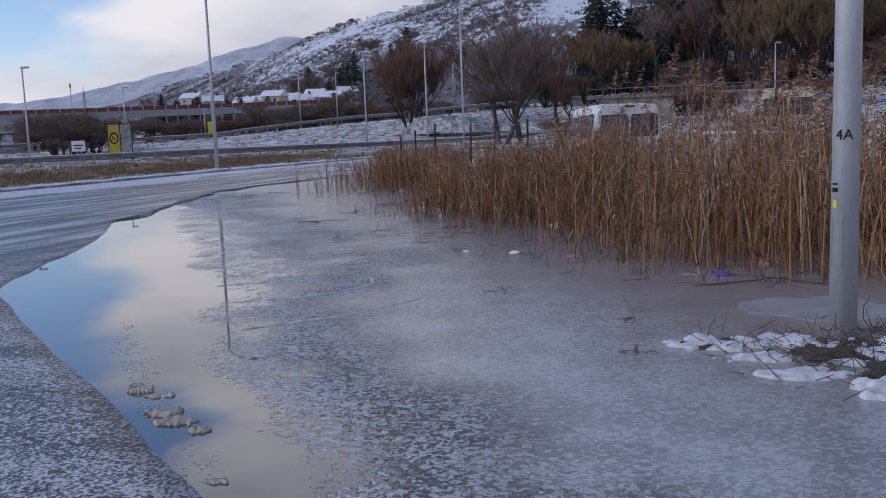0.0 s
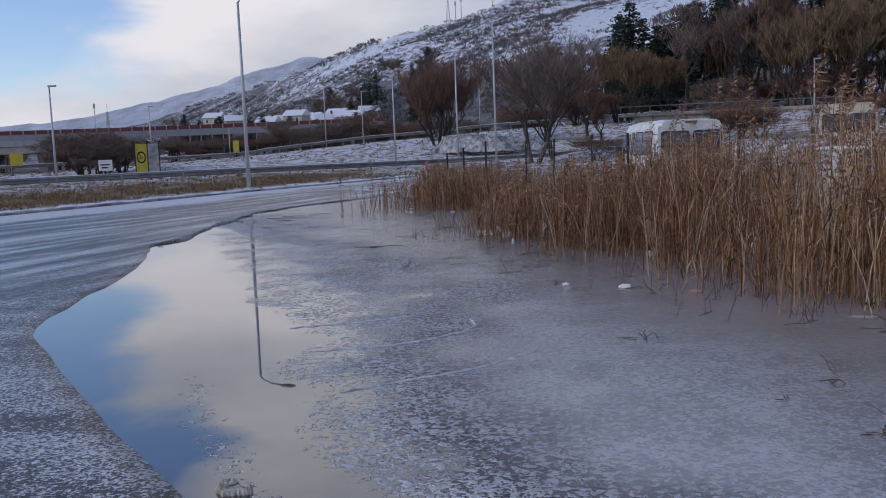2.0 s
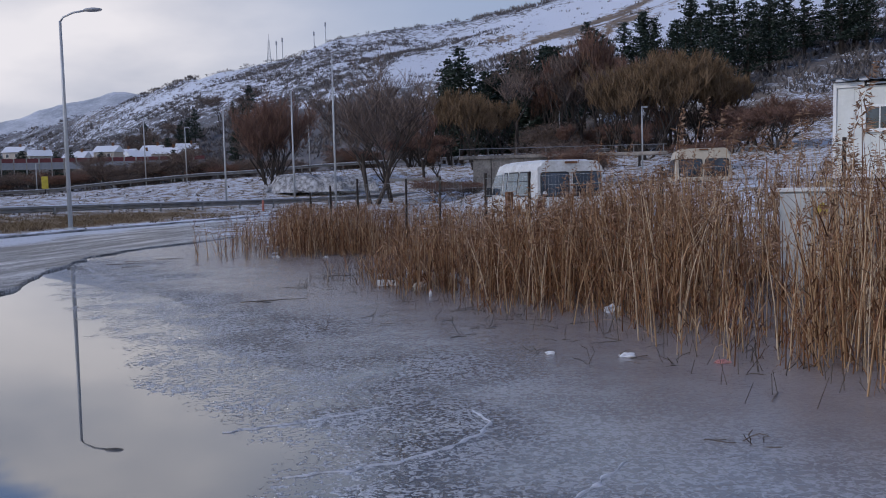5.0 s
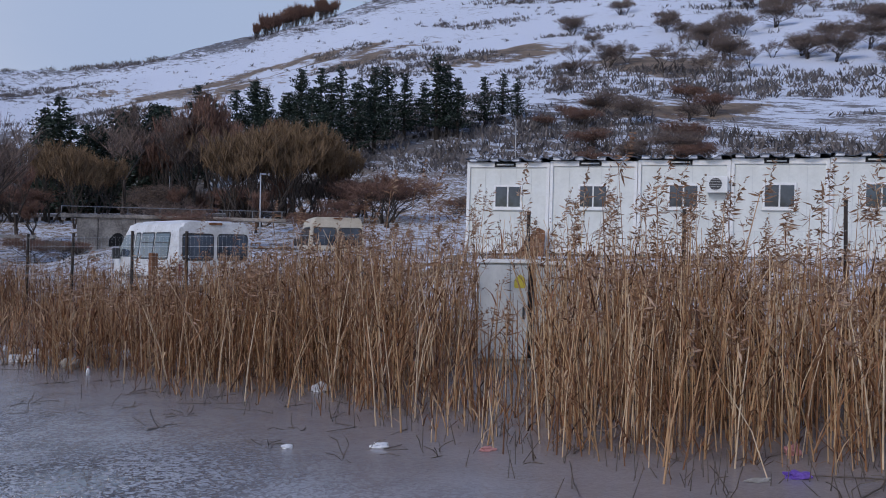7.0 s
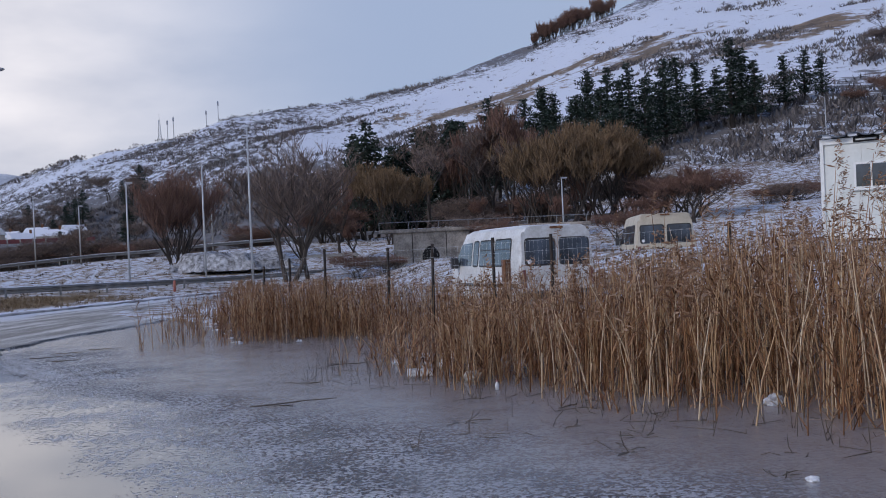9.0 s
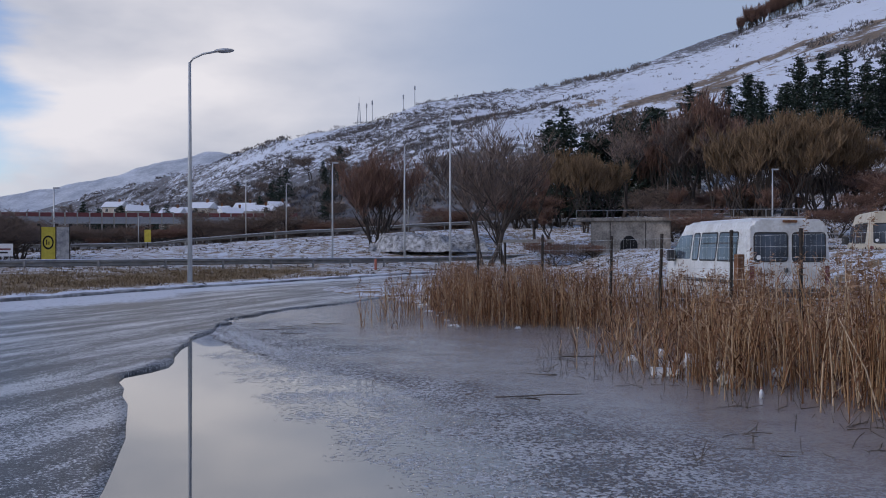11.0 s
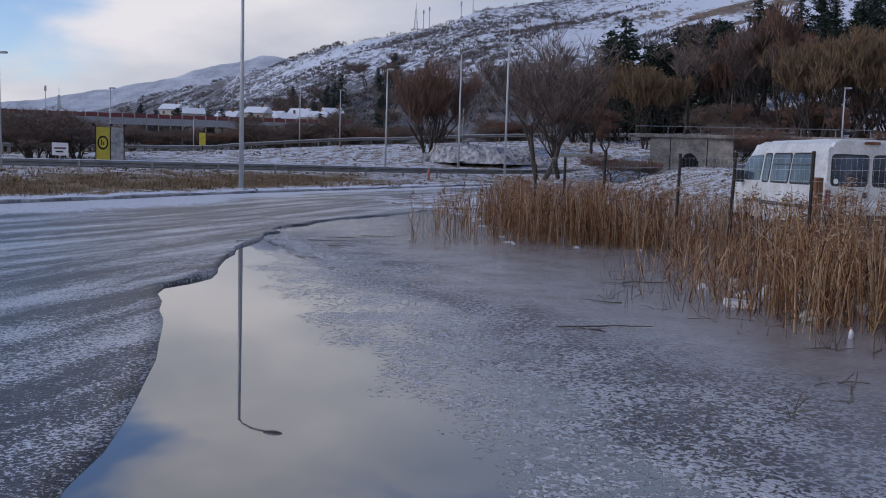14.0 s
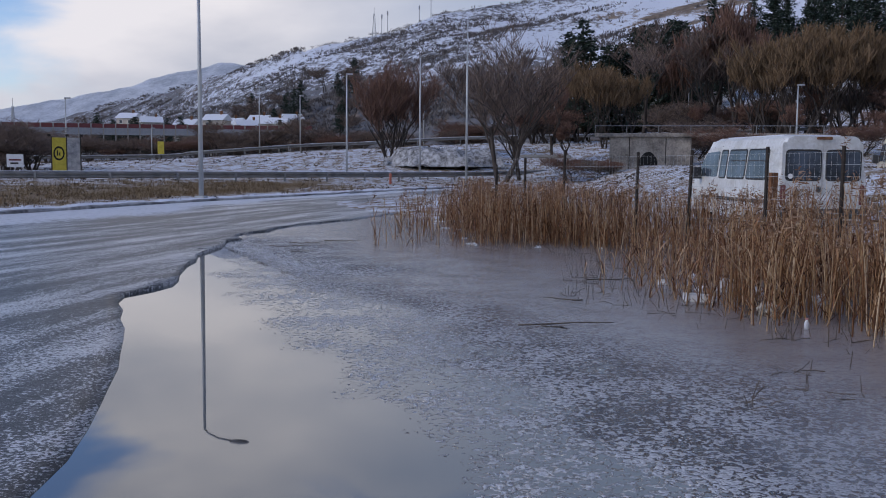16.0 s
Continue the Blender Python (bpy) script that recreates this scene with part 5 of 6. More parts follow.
# ---------------------------------------------------------------- site cabins
BU = Vector((2.15, -2.25, 0)).normalized()
BN = Vector((BU.y, -BU.x, 0))                        # towards the pond
cab_m = Matrix(((BU.x, BN.x, 0, 13.28), (BU.y, BN.y, 0, 25.23), (0, 0, 1, 1.48), (0, 0, 0, 1)))


def cabin(u0, aircon):
    ob = thing("site_cabin", cab_m @ pose(u0, 0, 0, 0, 0.75, 0), "cream metal-panel site cabin with white framed window and blue sheet roof", "cabin", "site cabins in a row")
    w, h, depth = 2.36, 2.42, 5.8
    part("wall", box(0.0, w, -depth, -0.03, 0.06, h, 0.005), M_PANEL, ob)
    part("floor_frame", box(0.0, w, -depth, 0.02, -0.10, 0.08, 0.01), M_TRIM, ob, "pale steel floor frame")
    part("top_frame", box(0.0, w, -0.06, 0.02, h - 0.14, h, 0.01), M_TRIM, ob, "pale steel top frame")
    for x in (0.0, w - 0.09):
        part("corner_post", box(x, x + 0.09, -0.07, 0.025, 0.0, h, 0.01), M_TRIM, ob)
    for i in range(1, 5):
        part("panel_joint", box(0.09 + i * 0.437, 0.098 + i * 0.437, -0.031, -0.022, 0.1, h - 0.15), M_CABINET, ob)
    wx = 0.78
    win = part("window", box(wx, wx + 0.82, -0.05, 0.0, 1.13, 1.80, 0.012), M_TRIM, ob, "white plastic window frame")
    part("pane", box(wx + 0.06, wx + 0.39, -0.02, 0.006, 1.19, 1.74), M_GLASS, win, "dark glass pane")
    part("pane", box(wx + 0.43, wx + 0.76, -0.02, 0.006, 1.19, 1.74), M_GLASS, win, "dark glass pane")
    part("window_sill", box(wx - 0.03, wx + 0.85, -0.02, 0.04, 1.09, 1.13, 0.008), M_TRIM, win)
    sg = part("name_plate", box(wx + 0.02, wx + 0.62, 0.0, 0.035, h - 0.13, h - 0.0, 0.005), M_BLACK, ob, "small dark name plate")
    part("lettering_bar", box(wx + 0.08, wx + 0.56, 0.033, 0.038, h - 0.085, h - 0.045), M_CABINET, sg)
    if aircon:
        ac = part("air_conditioner", box(wx + 1.0, wx + 1.52, 0.0, 0.26, 1.55, 1.98, 0.02), M_TRIM, ob, "white air conditioner outdoor unit")
        bm = bmesh.new()
        bmesh.ops.create_cone(bm, cap_ends=True, segments=24, radius1=0.16, radius2=0.16, depth=0.02, matrix=Matrix.Translation((wx + 1.22, 0.262, 1.77)) @ Matrix.Rotation(radians(90), 4, "X"))
        part("fan_grille", bm, M_PLASTIC, ac, "round dark fan grille")
        bm = bmesh.new()
        for k in range(5):
            box(wx + 1.06, wx + 1.38, 0.272, 0.278, 1.63 + k * 0.065, 1.637 + k * 0.065, 0, bm)
        part("grille_wire", bm, M_TRIM, ac)
    # corrugated roof sheet that overhangs the front
    verts, faces = [], []
    n = 60
    for i in range(n + 1):
        x = -0.02 + (w + 0.02) * i / n
        zc = 0.045 * math.copysign(abs(math.sin(math.pi * 7 * i / n)) ** 0.5, math.sin(math.pi * 7 * i / n) + 1e-9)
        for y, dz in ((0.22, 0.0), (-depth - 0.1, 0.28)):
            verts += [(x, y, h + 0.07 + zc + dz), (x, y, h + 0.055 + zc + dz)]
    for i in range(n):
        a, b = 4 * i, 4 * i + 4
        faces += [(a, a + 2, b + 2, b), (a + 1, b + 1, b + 3, a + 3), (a, b, b + 1, a + 1)]
    mesh_object("roof_sheet", verts, faces, M_ROOF, parent=ob, label="dark blue corrugated roof sheet")
    snow_bm = bmesh.new()
    for k in range(4):
        x0 = 0.1 + k * 0.6
        box(x0, x0 + 0.22, -2.2, 0.16, h + 0.02, h + 0.105, 0.02, snow_bm)
    part("roof_snow", snow_bm, M_SNOW, ob, "patches of snow in the corrugations")
    for x in (0.25, w - 0.45):
        part("foot_block", box(x, x + 0.22, -0.3, -0.05, -0.42, -0.10, 0.01), M_CONC, ob, "grey concrete block")
    return ob


for i in range(7):
    cabin(-0.24 + i * 2.37, i == 2)

# dark sloping sheet that leans on the first cabin
bm = rounded([(0, 0), (0.95, 0), (0.95, 0.85), (0.75, 0.95)], lambda u, v, t: (u, 0.25 - 0.2 * v + t, v), 0.03, 0.03)
lid = part("leaning_board", bm, M_RUST)
lid.matrix_world = cab_m @ pose(1.15, 0.2, -0.35)
tagged(lid, "dark weathered board leaning on the cabin wall", "board")


# ---------------------------------------------------------------- power cabinet
F0, F1 = Vector((5.74, 12.0, 0)), Vector((6.23, 11.66, 0))
fx = (F1 - F0).normalized()
fy = Vector((-fx.y, fx.x, 0))
cab2 = Matrix(((fx.x, fy.x, 0, F0.x), (fx.y, fy.y, 0, F0.y), (0, 0, 1, 0.0), (0, 0, 0, 1)))
pc = thing("power_cabinet", cab2, "weathered pale grey power cabinet standing among reeds", "cabinet")
part("body", box(0, 0.62, 0.0, 0.42, 0.14, 1.27, 0.008), M_CABINET, pc)
part("body_extension", box(0.64, 1.05, 0.03, 0.42, 0.14, 1.26, 0.008), M_CABINET, pc, "second grey housing")
part("lid", box(-0.03, 0.72, -0.04, 0.46, 1.27, 1.315, 0.012), M_TRIM, pc, "pale overhanging lid")
part("lid", box(0.73, 1.08, -0.02, 0.45, 1.26, 1.30, 0.01), M_TRIM, pc, "pale overhanging lid")
part("plinth", box(0.06, 1.0, 0.05, 0.38, -0.3, 0.15, 0.01), M_CONC, pc, "concrete plinth")
d1 = part("door", box(0.02, 0.37, -0.018, 0.0, 0.17, 1.24, 0.006), M_CABINET, pc)
d2 = part("door", box(0.38, 0.58, -0.018, 0.0, 0.17, 1.24, 0.006), M_CABINET, pc)
part("handle", box(0.52, 0.545, -0.035, -0.015, 0.62, 0.76, 0.005), M_PLASTIC, d2, "black door handle")
part("gap", box(0.585, 0.64, -0.012, 0.02, 0.16, 1.25), M_BLACK, pc, "dark open joint between the housings")
part("warning_sticker", rounded([(0.42, 0.98), (0.55, 0.98), (0.55, 1.08), (0.49, 1.15), (0.42, 1.08)], lambda u, v, t: (u, -0.020 - t, v), 0.002, 0.02), M_YELLOW, d2, "yellow warning sticker")


# ---------------------------------------------------------------- wire fence
fence = thing("wire_fence", pose(3.0, 19.0, 0), "wire mesh fence on dark steel posts behind the reeds", "fence")
posts = [(-0.81, 24.96, 1.35), (-0.25, 24.08, 1.5), (0.42, 23.03, 1.65), (1.50, 21.35, 1.60), (2.15, 20.32, 1.62), (2.98, 19.02, 1.66), (3.66, 17.96, 1.66),
         (5.30, 15.40, 1.66), (6.95, 12.83, 1.95), (8.07, 11.07, 1.96), (9.06, 9.53, 2.05), (10.0, 8.0, 2.05)]
for x, y, h in posts:
    p = part("post", box(-0.02, 0.02, -0.02, 0.02, -0.4, h, 0.005), M_DARK, fence)
    p.matrix_basis = pose(x - 3, y - 19, 0, rand.uniform(-1.5, 1.5), rand.uniform(-1.5, 1.5), 32)
wires = []
a, b = Vector((-0.81, 24.96, 0)), Vector((10.0, 8.0, 0))
for k in range(9):
    z = 0.15 + k * 0.165
    wires.append((a + Vector((-3, -19, z)), b + Vector((-3, -19, z + 0.25)), 0.0016, 0.0016))
n = 230
for k in range(n):
    q = a.lerp(b, k / n) + Vector((-3, -19, 0))
    wires.append((q + Vector((0, 0, 0.1)), q + Vector((0, 0, 1.48 + 0.25 * k / n)), 0.0011, 0.0011))
v, f = segment_tubes(wires, 3)
mesh_object("wire_mesh", v, f, M_GALV, parent=fence, label="thin grey wire mesh")["kind"] = "stuff"
wp = part("wooden_post", box(-0.07, 0.07, -0.06, 0.06, -0.3, 1.22, 0.012), M_RUST)
wp.matrix_world = pose(3.75, 21.2, 0.05, 2, -1, 20)
tagged(wp, "short reddish-brown wooden post beside the minibus", "post")


# ---------------------------------------------------------------- billboard, signs, marker post
bb = thing("billboard", pose(-21.95, 50.7, gz(-21.95, 50.7) - 0.16, 0, 0, 22) @ Matrix.Diagonal((0.86, 1, 0.86, 1)), "roadside billboard with yellow poster beside a grey poster", "billboard")
part("panel", box(0.0, 0.78, -0.04, 0.04, 0.55, 2.45, 0.01), M_YELLOW, bb, "faded yellow poster panel")
part("panel_foot", box(0.0, 0.78, -0.045, 0.045, 0.15, 0.55, 0.01), M_BLUE, bb, "blue lower panel")
bm = bmesh.new()
bmesh.ops.create_cone(bm, cap_ends=True, segments=28, radius1=0.30, radius2=0.30, depth=0.012, matrix=Matrix.Translation((0.39, -0.05, 1.55)) @ Matrix.Rotation(radians(90), 4, "X") @ Matrix.Diagonal((1, 1.35, 1, 1)))
ring = part("disc", bm, M_BLACK, bb, "dark round emblem shape")
bm = bmesh.new()
bmesh.ops.create_cone(bm, cap_ends=True, segments=28, radius1=0.22, radius2=0.22, depth=0.012, matrix=Matrix.Translation((0.39, -0.058, 1.55)) @ Matrix.Rotation(radians(90), 4, "X") @ Matrix.Diagonal((1, 1.35, 1, 1)))
part("disc_centre", bm, M_YELLOW, ring)
part("bar", box(0.28, 0.34, -0.072, -0.064, 1.42, 1.72), M_BLACK, ring)
part("bar", box(0.40, 0.46, -0.072, -0.064, 1.42, 1.60), M_BLACK, ring)
part("panel", box(0.84, 1.55, -0.05, 0.05, 0.15, 2.45, 0.01), simple("torn_poster", (0.16, 0.17, 0.19), (0.46, 0.45, 0.44), 3.0, 0.7), bb, "grey torn poster panel")
for x in (0.0, 0.80, 1.55):
    part("frame_post", box(x - 0.03, x + 0.03, -0.06, 0.06, -0.3, 2.52, 0.008), M_DARK, bb)
for x in (-0.1, 0.85, 1.6):
    part("spot_lamp", box(x - 0.09, x + 0.09, -0.28, -0.1, 2.5, 2.64, 0.03), M_DARK, bb, "small black spot lamp")
yb = part("yellow_board", box(-0.3, 0.3, -0.04, 0.04, 0.7, 1.9, 0.02), M_YELLOW)
yb.matrix_world = pose(-31.0, 94.0, gz(-31.0, 94.0) - 0.2, 0, 0, 10)
part("board_leg", box(-0.04, 0.04, -0.03, 0.03, -0.3, 0.72), M_DARK, yb)
tagged(yb, "plain yellow roadside board on a dark leg", "sign")
ws = thing("notice_sign", pose(-22.9, 48.1, gz(-22.9, 48.1) - 0.28, 0, 0, 20), "small white sign with unreadable text near the crash barrier", "sign")
part("plate", box(0, 0.72, -0.02, 0.02, 0.78, 1.38, 0.01), M_WHITE, ws)
for i, (x0, x1) in enumerate(((0.1, 0.62), (0.16, 0.5))):
    part("text_bar", box(x0, x1, -0.026, -0.02, 1.08 - i * 0.16, 1.16 - i * 0.16), M_RED if i == 0 else M_DARK, ws)
for x in (0.1, 0.58):
    part("leg", box(x, x + 0.05, -0.02, 0.02, -0.3, 0.8), M_DARK, ws)
mp = part("marker_post", tube([(0, 0, -0.2), (0, 0, 0.55), (0, 0, 0.62)], [0.07, 0.07, 0.04], 12), M_ORANGE, smooth=True)
mp.matrix_world = pose(-5.83, 57.0, gz(-5.83, 57.0))
tagged(mp, "faded orange-red plastic marker post on the snow", "marker post")


# ---------------------------------------------------------------- distance: barrier, viaduct, wall, houses, masts
nb = thing("noise_barrier", pose(0, 0, 0), "long pale noise barrier with a dull red top beyond the shrubs", "barrier")
prev = None
for i in range(36):
    az0 = -33.5 + i * 0.66
    (x0, y0), (x1, y1) = polar(az0, 205), polar(az0 + 0.655, 205)
    ang = math.degrees(math.atan2(y1 - y0, x1 - x0))
    length = math.hypot(x1 - x0, y1 - y0)
    z = 5.0 + 0.006 * (x0 + 115)
    if prev is None:
        lo = box(0, length - 0.12, -0.08, 0.08, 1.3, 2.7, 0.02)
        p1 = part("panel", lo, M_WHITEPANEL, nb)
        p2 = part("top_panel", box(0, length - 0.12, -0.1, 0.1, 2.7, 3.55, 0.02), M_RED, nb, "dull red top panel")
        p3 = part("support", box(-0.12, 0.12, -0.15, 0.15, -6, 3.6, 0.02), M_CONC, nb)
        prev = (p1, p2, p3)
        for p in prev:
            p.matrix_basis = pose(x0, y0, z, 0, 0, ang)
        continue
    for src in prev:
        q = src.copy()
        scene.collection.objects.link(q)
        q.matrix_basis = pose(x0, y0, z, 0, 0, ang)

vd = thing("viaduct", pose(*polar(-36, 128), 0, 0, 0, 12), "grey concrete road viaduct crossing in the distance", "viaduct")
part("deck", box(-22, 17, -4, 4, 2.9, 3.8, 0.1), M_CONC, vd)
part("parapet", box(-22, 17, -4.1, -3.8, 3.8, 4.5, 0.03), M_WHITEPANEL, vd, "pale parapet")
for x in (-16, -8, 0, 8, 15):
    part("pier", box(x - 0.6, x + 0.6, -2.5, 2.5, -1, 2.9, 0.1), M_CONC, vd)
gate = part("yellow_board", box(-0.6, 0.6, -0.05, 0.05, 0.8, 2.0, 0.02), M_YELLOW)
gate.matrix_world = pose(*polar(-31.4, 95), gz(*polar(-31.4, 95)), 0, 0, 20)
tagged(gate, "yellow roadside board near the viaduct", "sign")

M_ABUT = simple("stained_beige_concrete", (0.13, 0.115, 0.10), (0.46, 0.41, 0.35), 0.9, 0.85, 0, 0.2)
ab = thing("retaining_wall", pose(*polar(7.9, 66), 0.25, 0, 0, -9), "weathered concrete bridge abutment with a pale parapet", "wall")
part("wall", box(0, 5.4, -0.5, 0.6, -1.0, 3.0, 0.05), M_ABUT, ab)
for x in (1.3, 3.7):
    part("wall_joint", box(x, x + 0.06, -0.515, -0.49, -0.9, 2.95), M_DARK, ab)
part("cornice", box(-1.0, 14, -0.7, 0.7, 3.0, 3.25, 0.04), M_ABUT, ab, "grey concrete edge beam")
part("rail", tube([(-1, -0.5, 3.75), (14, -0.5, 3.75)], 0.03, 6), M_RAIL, ab)
for k in range(8):
    part("rail_post", box(-1 + k * 2.1, -0.95 + k * 2.1, -0.55, -0.45, 3.2, 3.75), M_RAIL, ab)
part("opening", rounded([(2.0, -0.9), (3.2, -0.9), (3.2, 1.5), (2.8, 2.0), (2.4, 2.0), (2.0, 1.5)], lambda u, v, t: (u, -0.49 - t, v), 0.02, 0.2), M_BLACK, ab, "dark arched opening")
part("slab", box(-6.2, -2.6, -1.5, 0.6, 1.55, 1.75, 0.04), M_CONC, ab, "snowy concrete slab")


M_PATCHY = simple("patchy_snow_on_earth", (0.05, 0.045, 0.04), (0.62, 0.64, 0.67), 3.4, 0.8, 0, 0.4)


def mound(name, x, y, rx, ry, h, mat, label, category, seed, group="", kind=""):
    n = 44
    verts, faces, keep = [], [], []
    for i in range(n + 1):
        for j in range(n + 1):
            u, v = i / n * 2 - 1, j / n * 2 - 1
            q = noise.fractal((u * 2.2 + seed, v * 2.2 * ry / rx, seed * 0.7), 1.0, 2.0, 5)
            e = 0.75 - (u * u + v * v) + 0.75 * q
            e = min(e, 3.0 * (1 - max(abs(u), abs(v))))
            keep.append(e)
            z = h * (0.25 + min(1.0, max(e, 0.0) * 1.6) ** 0.7 * (0.7 + 0.5 * q)) if e > 0 else h * e * 2.0 - 0.01
            verts.append((u * rx, v * ry, max(z, -0.04 - h * 0.3)))
    for i in range(n):
        for j in range(n):
            a = i * (n + 1) + j
            quad = (a, a + n + 1, a + n + 2, a + 1)
            if max(keep[k] for k in quad) > -0.12:
                faces.append(quad)
    ob = mesh_object(name, verts, faces, mat, smooth=True)
    ob.location = (x, y, 0)
    return tagged(ob, label, category, group, kind)


hp = mound("snow_mound", *polar(-2.0, 72), 4.6, 3.0, 0.9, M_PATCHY, "heap of earth covered with patchy snow", "snow heap", 3)
hp.location.z = gz(hp.location.x, hp.location.y) + 0.25


def house(x, y, z, w, d, h, turn, wall_mat, label):
    ob = thing("house", pose(x, y, z, 0, 0, turn), label, "house", "houses below the hill")
    part("wall", box(-w / 2, w / 2, -d / 2, d / 2, -3, h, 0.02), wall_mat, ob)
    bm = bmesh.new()
    o, r = 0.5, 0.36 * d
    p = [(-w / 2 - o, -d / 2 - o, h - 0.1), (w / 2 + o, -d / 2 - o, h - 0.1), (w / 2 + o, d / 2 + o, h - 0.1), (-w / 2 - o, d / 2 + o, h - 0.1), (-w / 2 - o, 0, h + r), (w / 2 + o, 0, h + r)]
    vs = [bm.verts.new(q) for q in p]
    for fc in ((0, 1, 5, 4), (2, 3, 4, 5), (0, 4, 3), (1, 2, 5), (3, 2, 1, 0)):
        bm.faces.new([vs[i] for i in fc])
    part("roof", bm, M_SNOW, ob, "snow-covered pitched roof")
    part("chimney", box(w * 0.2, w * 0.2 + 0.6, -0.3, 0.3, h + r * 0.5, h + r + 0.9, 0.02), M_RUST, ob)
    k = max(2, int(w / 3))
    for i in range(k):
        cx = -w / 2 + (i + 0.5) * w / k
        wn_ = part("window", box(cx - 0.6, cx + 0.6, -d / 2 - 0.05, -d / 2 + 0.05, h - 2.0, h - 0.7), M_TRIM, ob, "window with white frame")
        part("pane", box(cx - 0.5, cx + 0.5, -d / 2 - 0.07, -d / 2 - 0.02, h - 1.9, h - 0.8), M_GLASS, wn_, "dark pane")
    return ob


r_h = random.Random(4)
for az, d, el, w in [(-17.0, 300, 2.15, 9), (-16.2, 320, 2.2, 12), (-15.3, 310, 2.5, 10), (-14.5, 330, 2.3, 14), (-13.5, 305, 2.2, 11), (-12.8, 320, 2.5, 9), (-12.0, 300, 2.35, 12), (-19.0, 330, 2.3, 9), (-20.2, 360, 2.5, 10), (-10.9, 330, 2.6, 9)]:
    x, y = polar(az, d)
    house(x, y, 1.4 + d * math.tan(radians(el)) - 3.6, w * 0.7, 5.5, 3.0, r_h.uniform(-25, 35), r_h.choice([M_WALL, M_CONC, M_WALL]), "pale rendered house with a snow-covered roof")


def mast(az, d, h, lattice, label):
    x, y = polar(az, d)
    ob = thing("radio_mast", pose(x, y, gz(x, y) - 2), label, "mast", "masts on the ridge")
    if lattice:
        segs = []
        w0 = 1.5
        corners = [(-1, -1), (1, -1), (1, 1), (-1, 1)]
        n = 8
        for k in range(n):
            z0, z1 = h * k / n, h * (k + 1) / n
            a0, a1 = w0 * (1 - 0.8 * k / n), w0 * (1 - 0.8 * (k + 1) / n)
            for i in range(4):
                c, c2 = corners[i], corners[(i + 1) % 4]
                segs.append((Vector((c[0] * a0, c[1] * a0, z0)), Vector((c[0] * a1, c[1] * a1, z1)), 0.16, 0.16))
                segs.append((Vector((c[0] * a0, c[1] * a0, z0)), Vector((c2[0] * a1, c2[1] * a1, z1)), 0.10, 0.10))
        v, f = segment_tubes(segs, 4)
        mesh_object("lattice", v, f, M_GALV, parent=ob)
        part("antenna", tube([(0, 0, h), (0, 0, h + 4)], 0.12, 5), M_GALV, ob)
    else:
        part("pole", tube([(0, 0, 0), (0, 0, h)], [0.32, 0.2], 6), M_GALV, ob)
        part("antenna", box(-0.5, 0.5, -0.3, 0.3, h - 3, h - 0.5, 0.05), M_WHITEPANEL, ob)
    return ob


mast(-6.0, 640, 19, True, "grey lattice radio mast on the snowy ridge")
for az, h in ((-5.55, 18), (-5.2, 19), (-3.3, 13), (-2.6, 16)):
    mast(az, 632, h, False, "slender grey radio mast on the snowy ridge")
mast(-26.3, 520, 30, True, "distant lattice power pylon")
mast(-27.0, 560, 34, False, "distant slender chimney-like mast")


# ---------------------------------------------------------------- on and in the ice
M_CRUST = simple("grey_ice_crust", (0.13, 0.13, 0.135), (0.42, 0.43, 0.45), 14, 0.4, 0, 0.5)
def slab(name, x, y, rx, ry, t, mat, label, category, seed, turn=0.0):
    """A flat floe with an uneven rim."""
    bm = bmesh.new()
    n = 40
    rim0, rim1 = [], []
    for k in range(n):
        a = 2 * math.pi * k / n
        q = 1 + 0.45 * noise.fractal((math.cos(a) * 1.2 + seed, math.sin(a) * 1.2, seed), 1.0, 2.0, 4)
        rim0.append(bm.verts.new((math.cos(a) * rx * q, math.sin(a) * ry * q, -0.02)))
        rim1.append(bm.verts.new((math.cos(a) * rx * q * 0.985, math.sin(a) * ry * q * 0.985, t)))
    bm.faces.new(rim1)
    for k in range(n):
        bm.faces.new((rim0[k], rim0[(k + 1) % n], rim1[(k + 1) % n], rim1[k]))
    ob = part(name, bm, mat)
    ob.matrix_world = pose(x, y, 0, 0, 0, turn)
    return tagged(ob, label, category)


M_CRUSTSNOW = simple("crusty_snow", (0.52, 0.53, 0.54), (0.84, 0.85, 0.86), 16, 0.75, 0, 0.8)
M_FROST = simple("frosted_ice", (0.25, 0.252, 0.256), (0.42, 0.424, 0.43), 3, 0.35, 0, 0.1)
slab("ice_floe", 5.35, 4.95, 0.62, 0.42, 0.002, M_FROST, "thin pale sheet of frosted ice beside the lamp pole", "ice", 5, -15)
slab("ice_floe", 6.4, 4.55, 0.6, 0.35, 0.002, M_FROST, "thin pale sheet of frosted ice by the reeds", "ice", 8, 10)

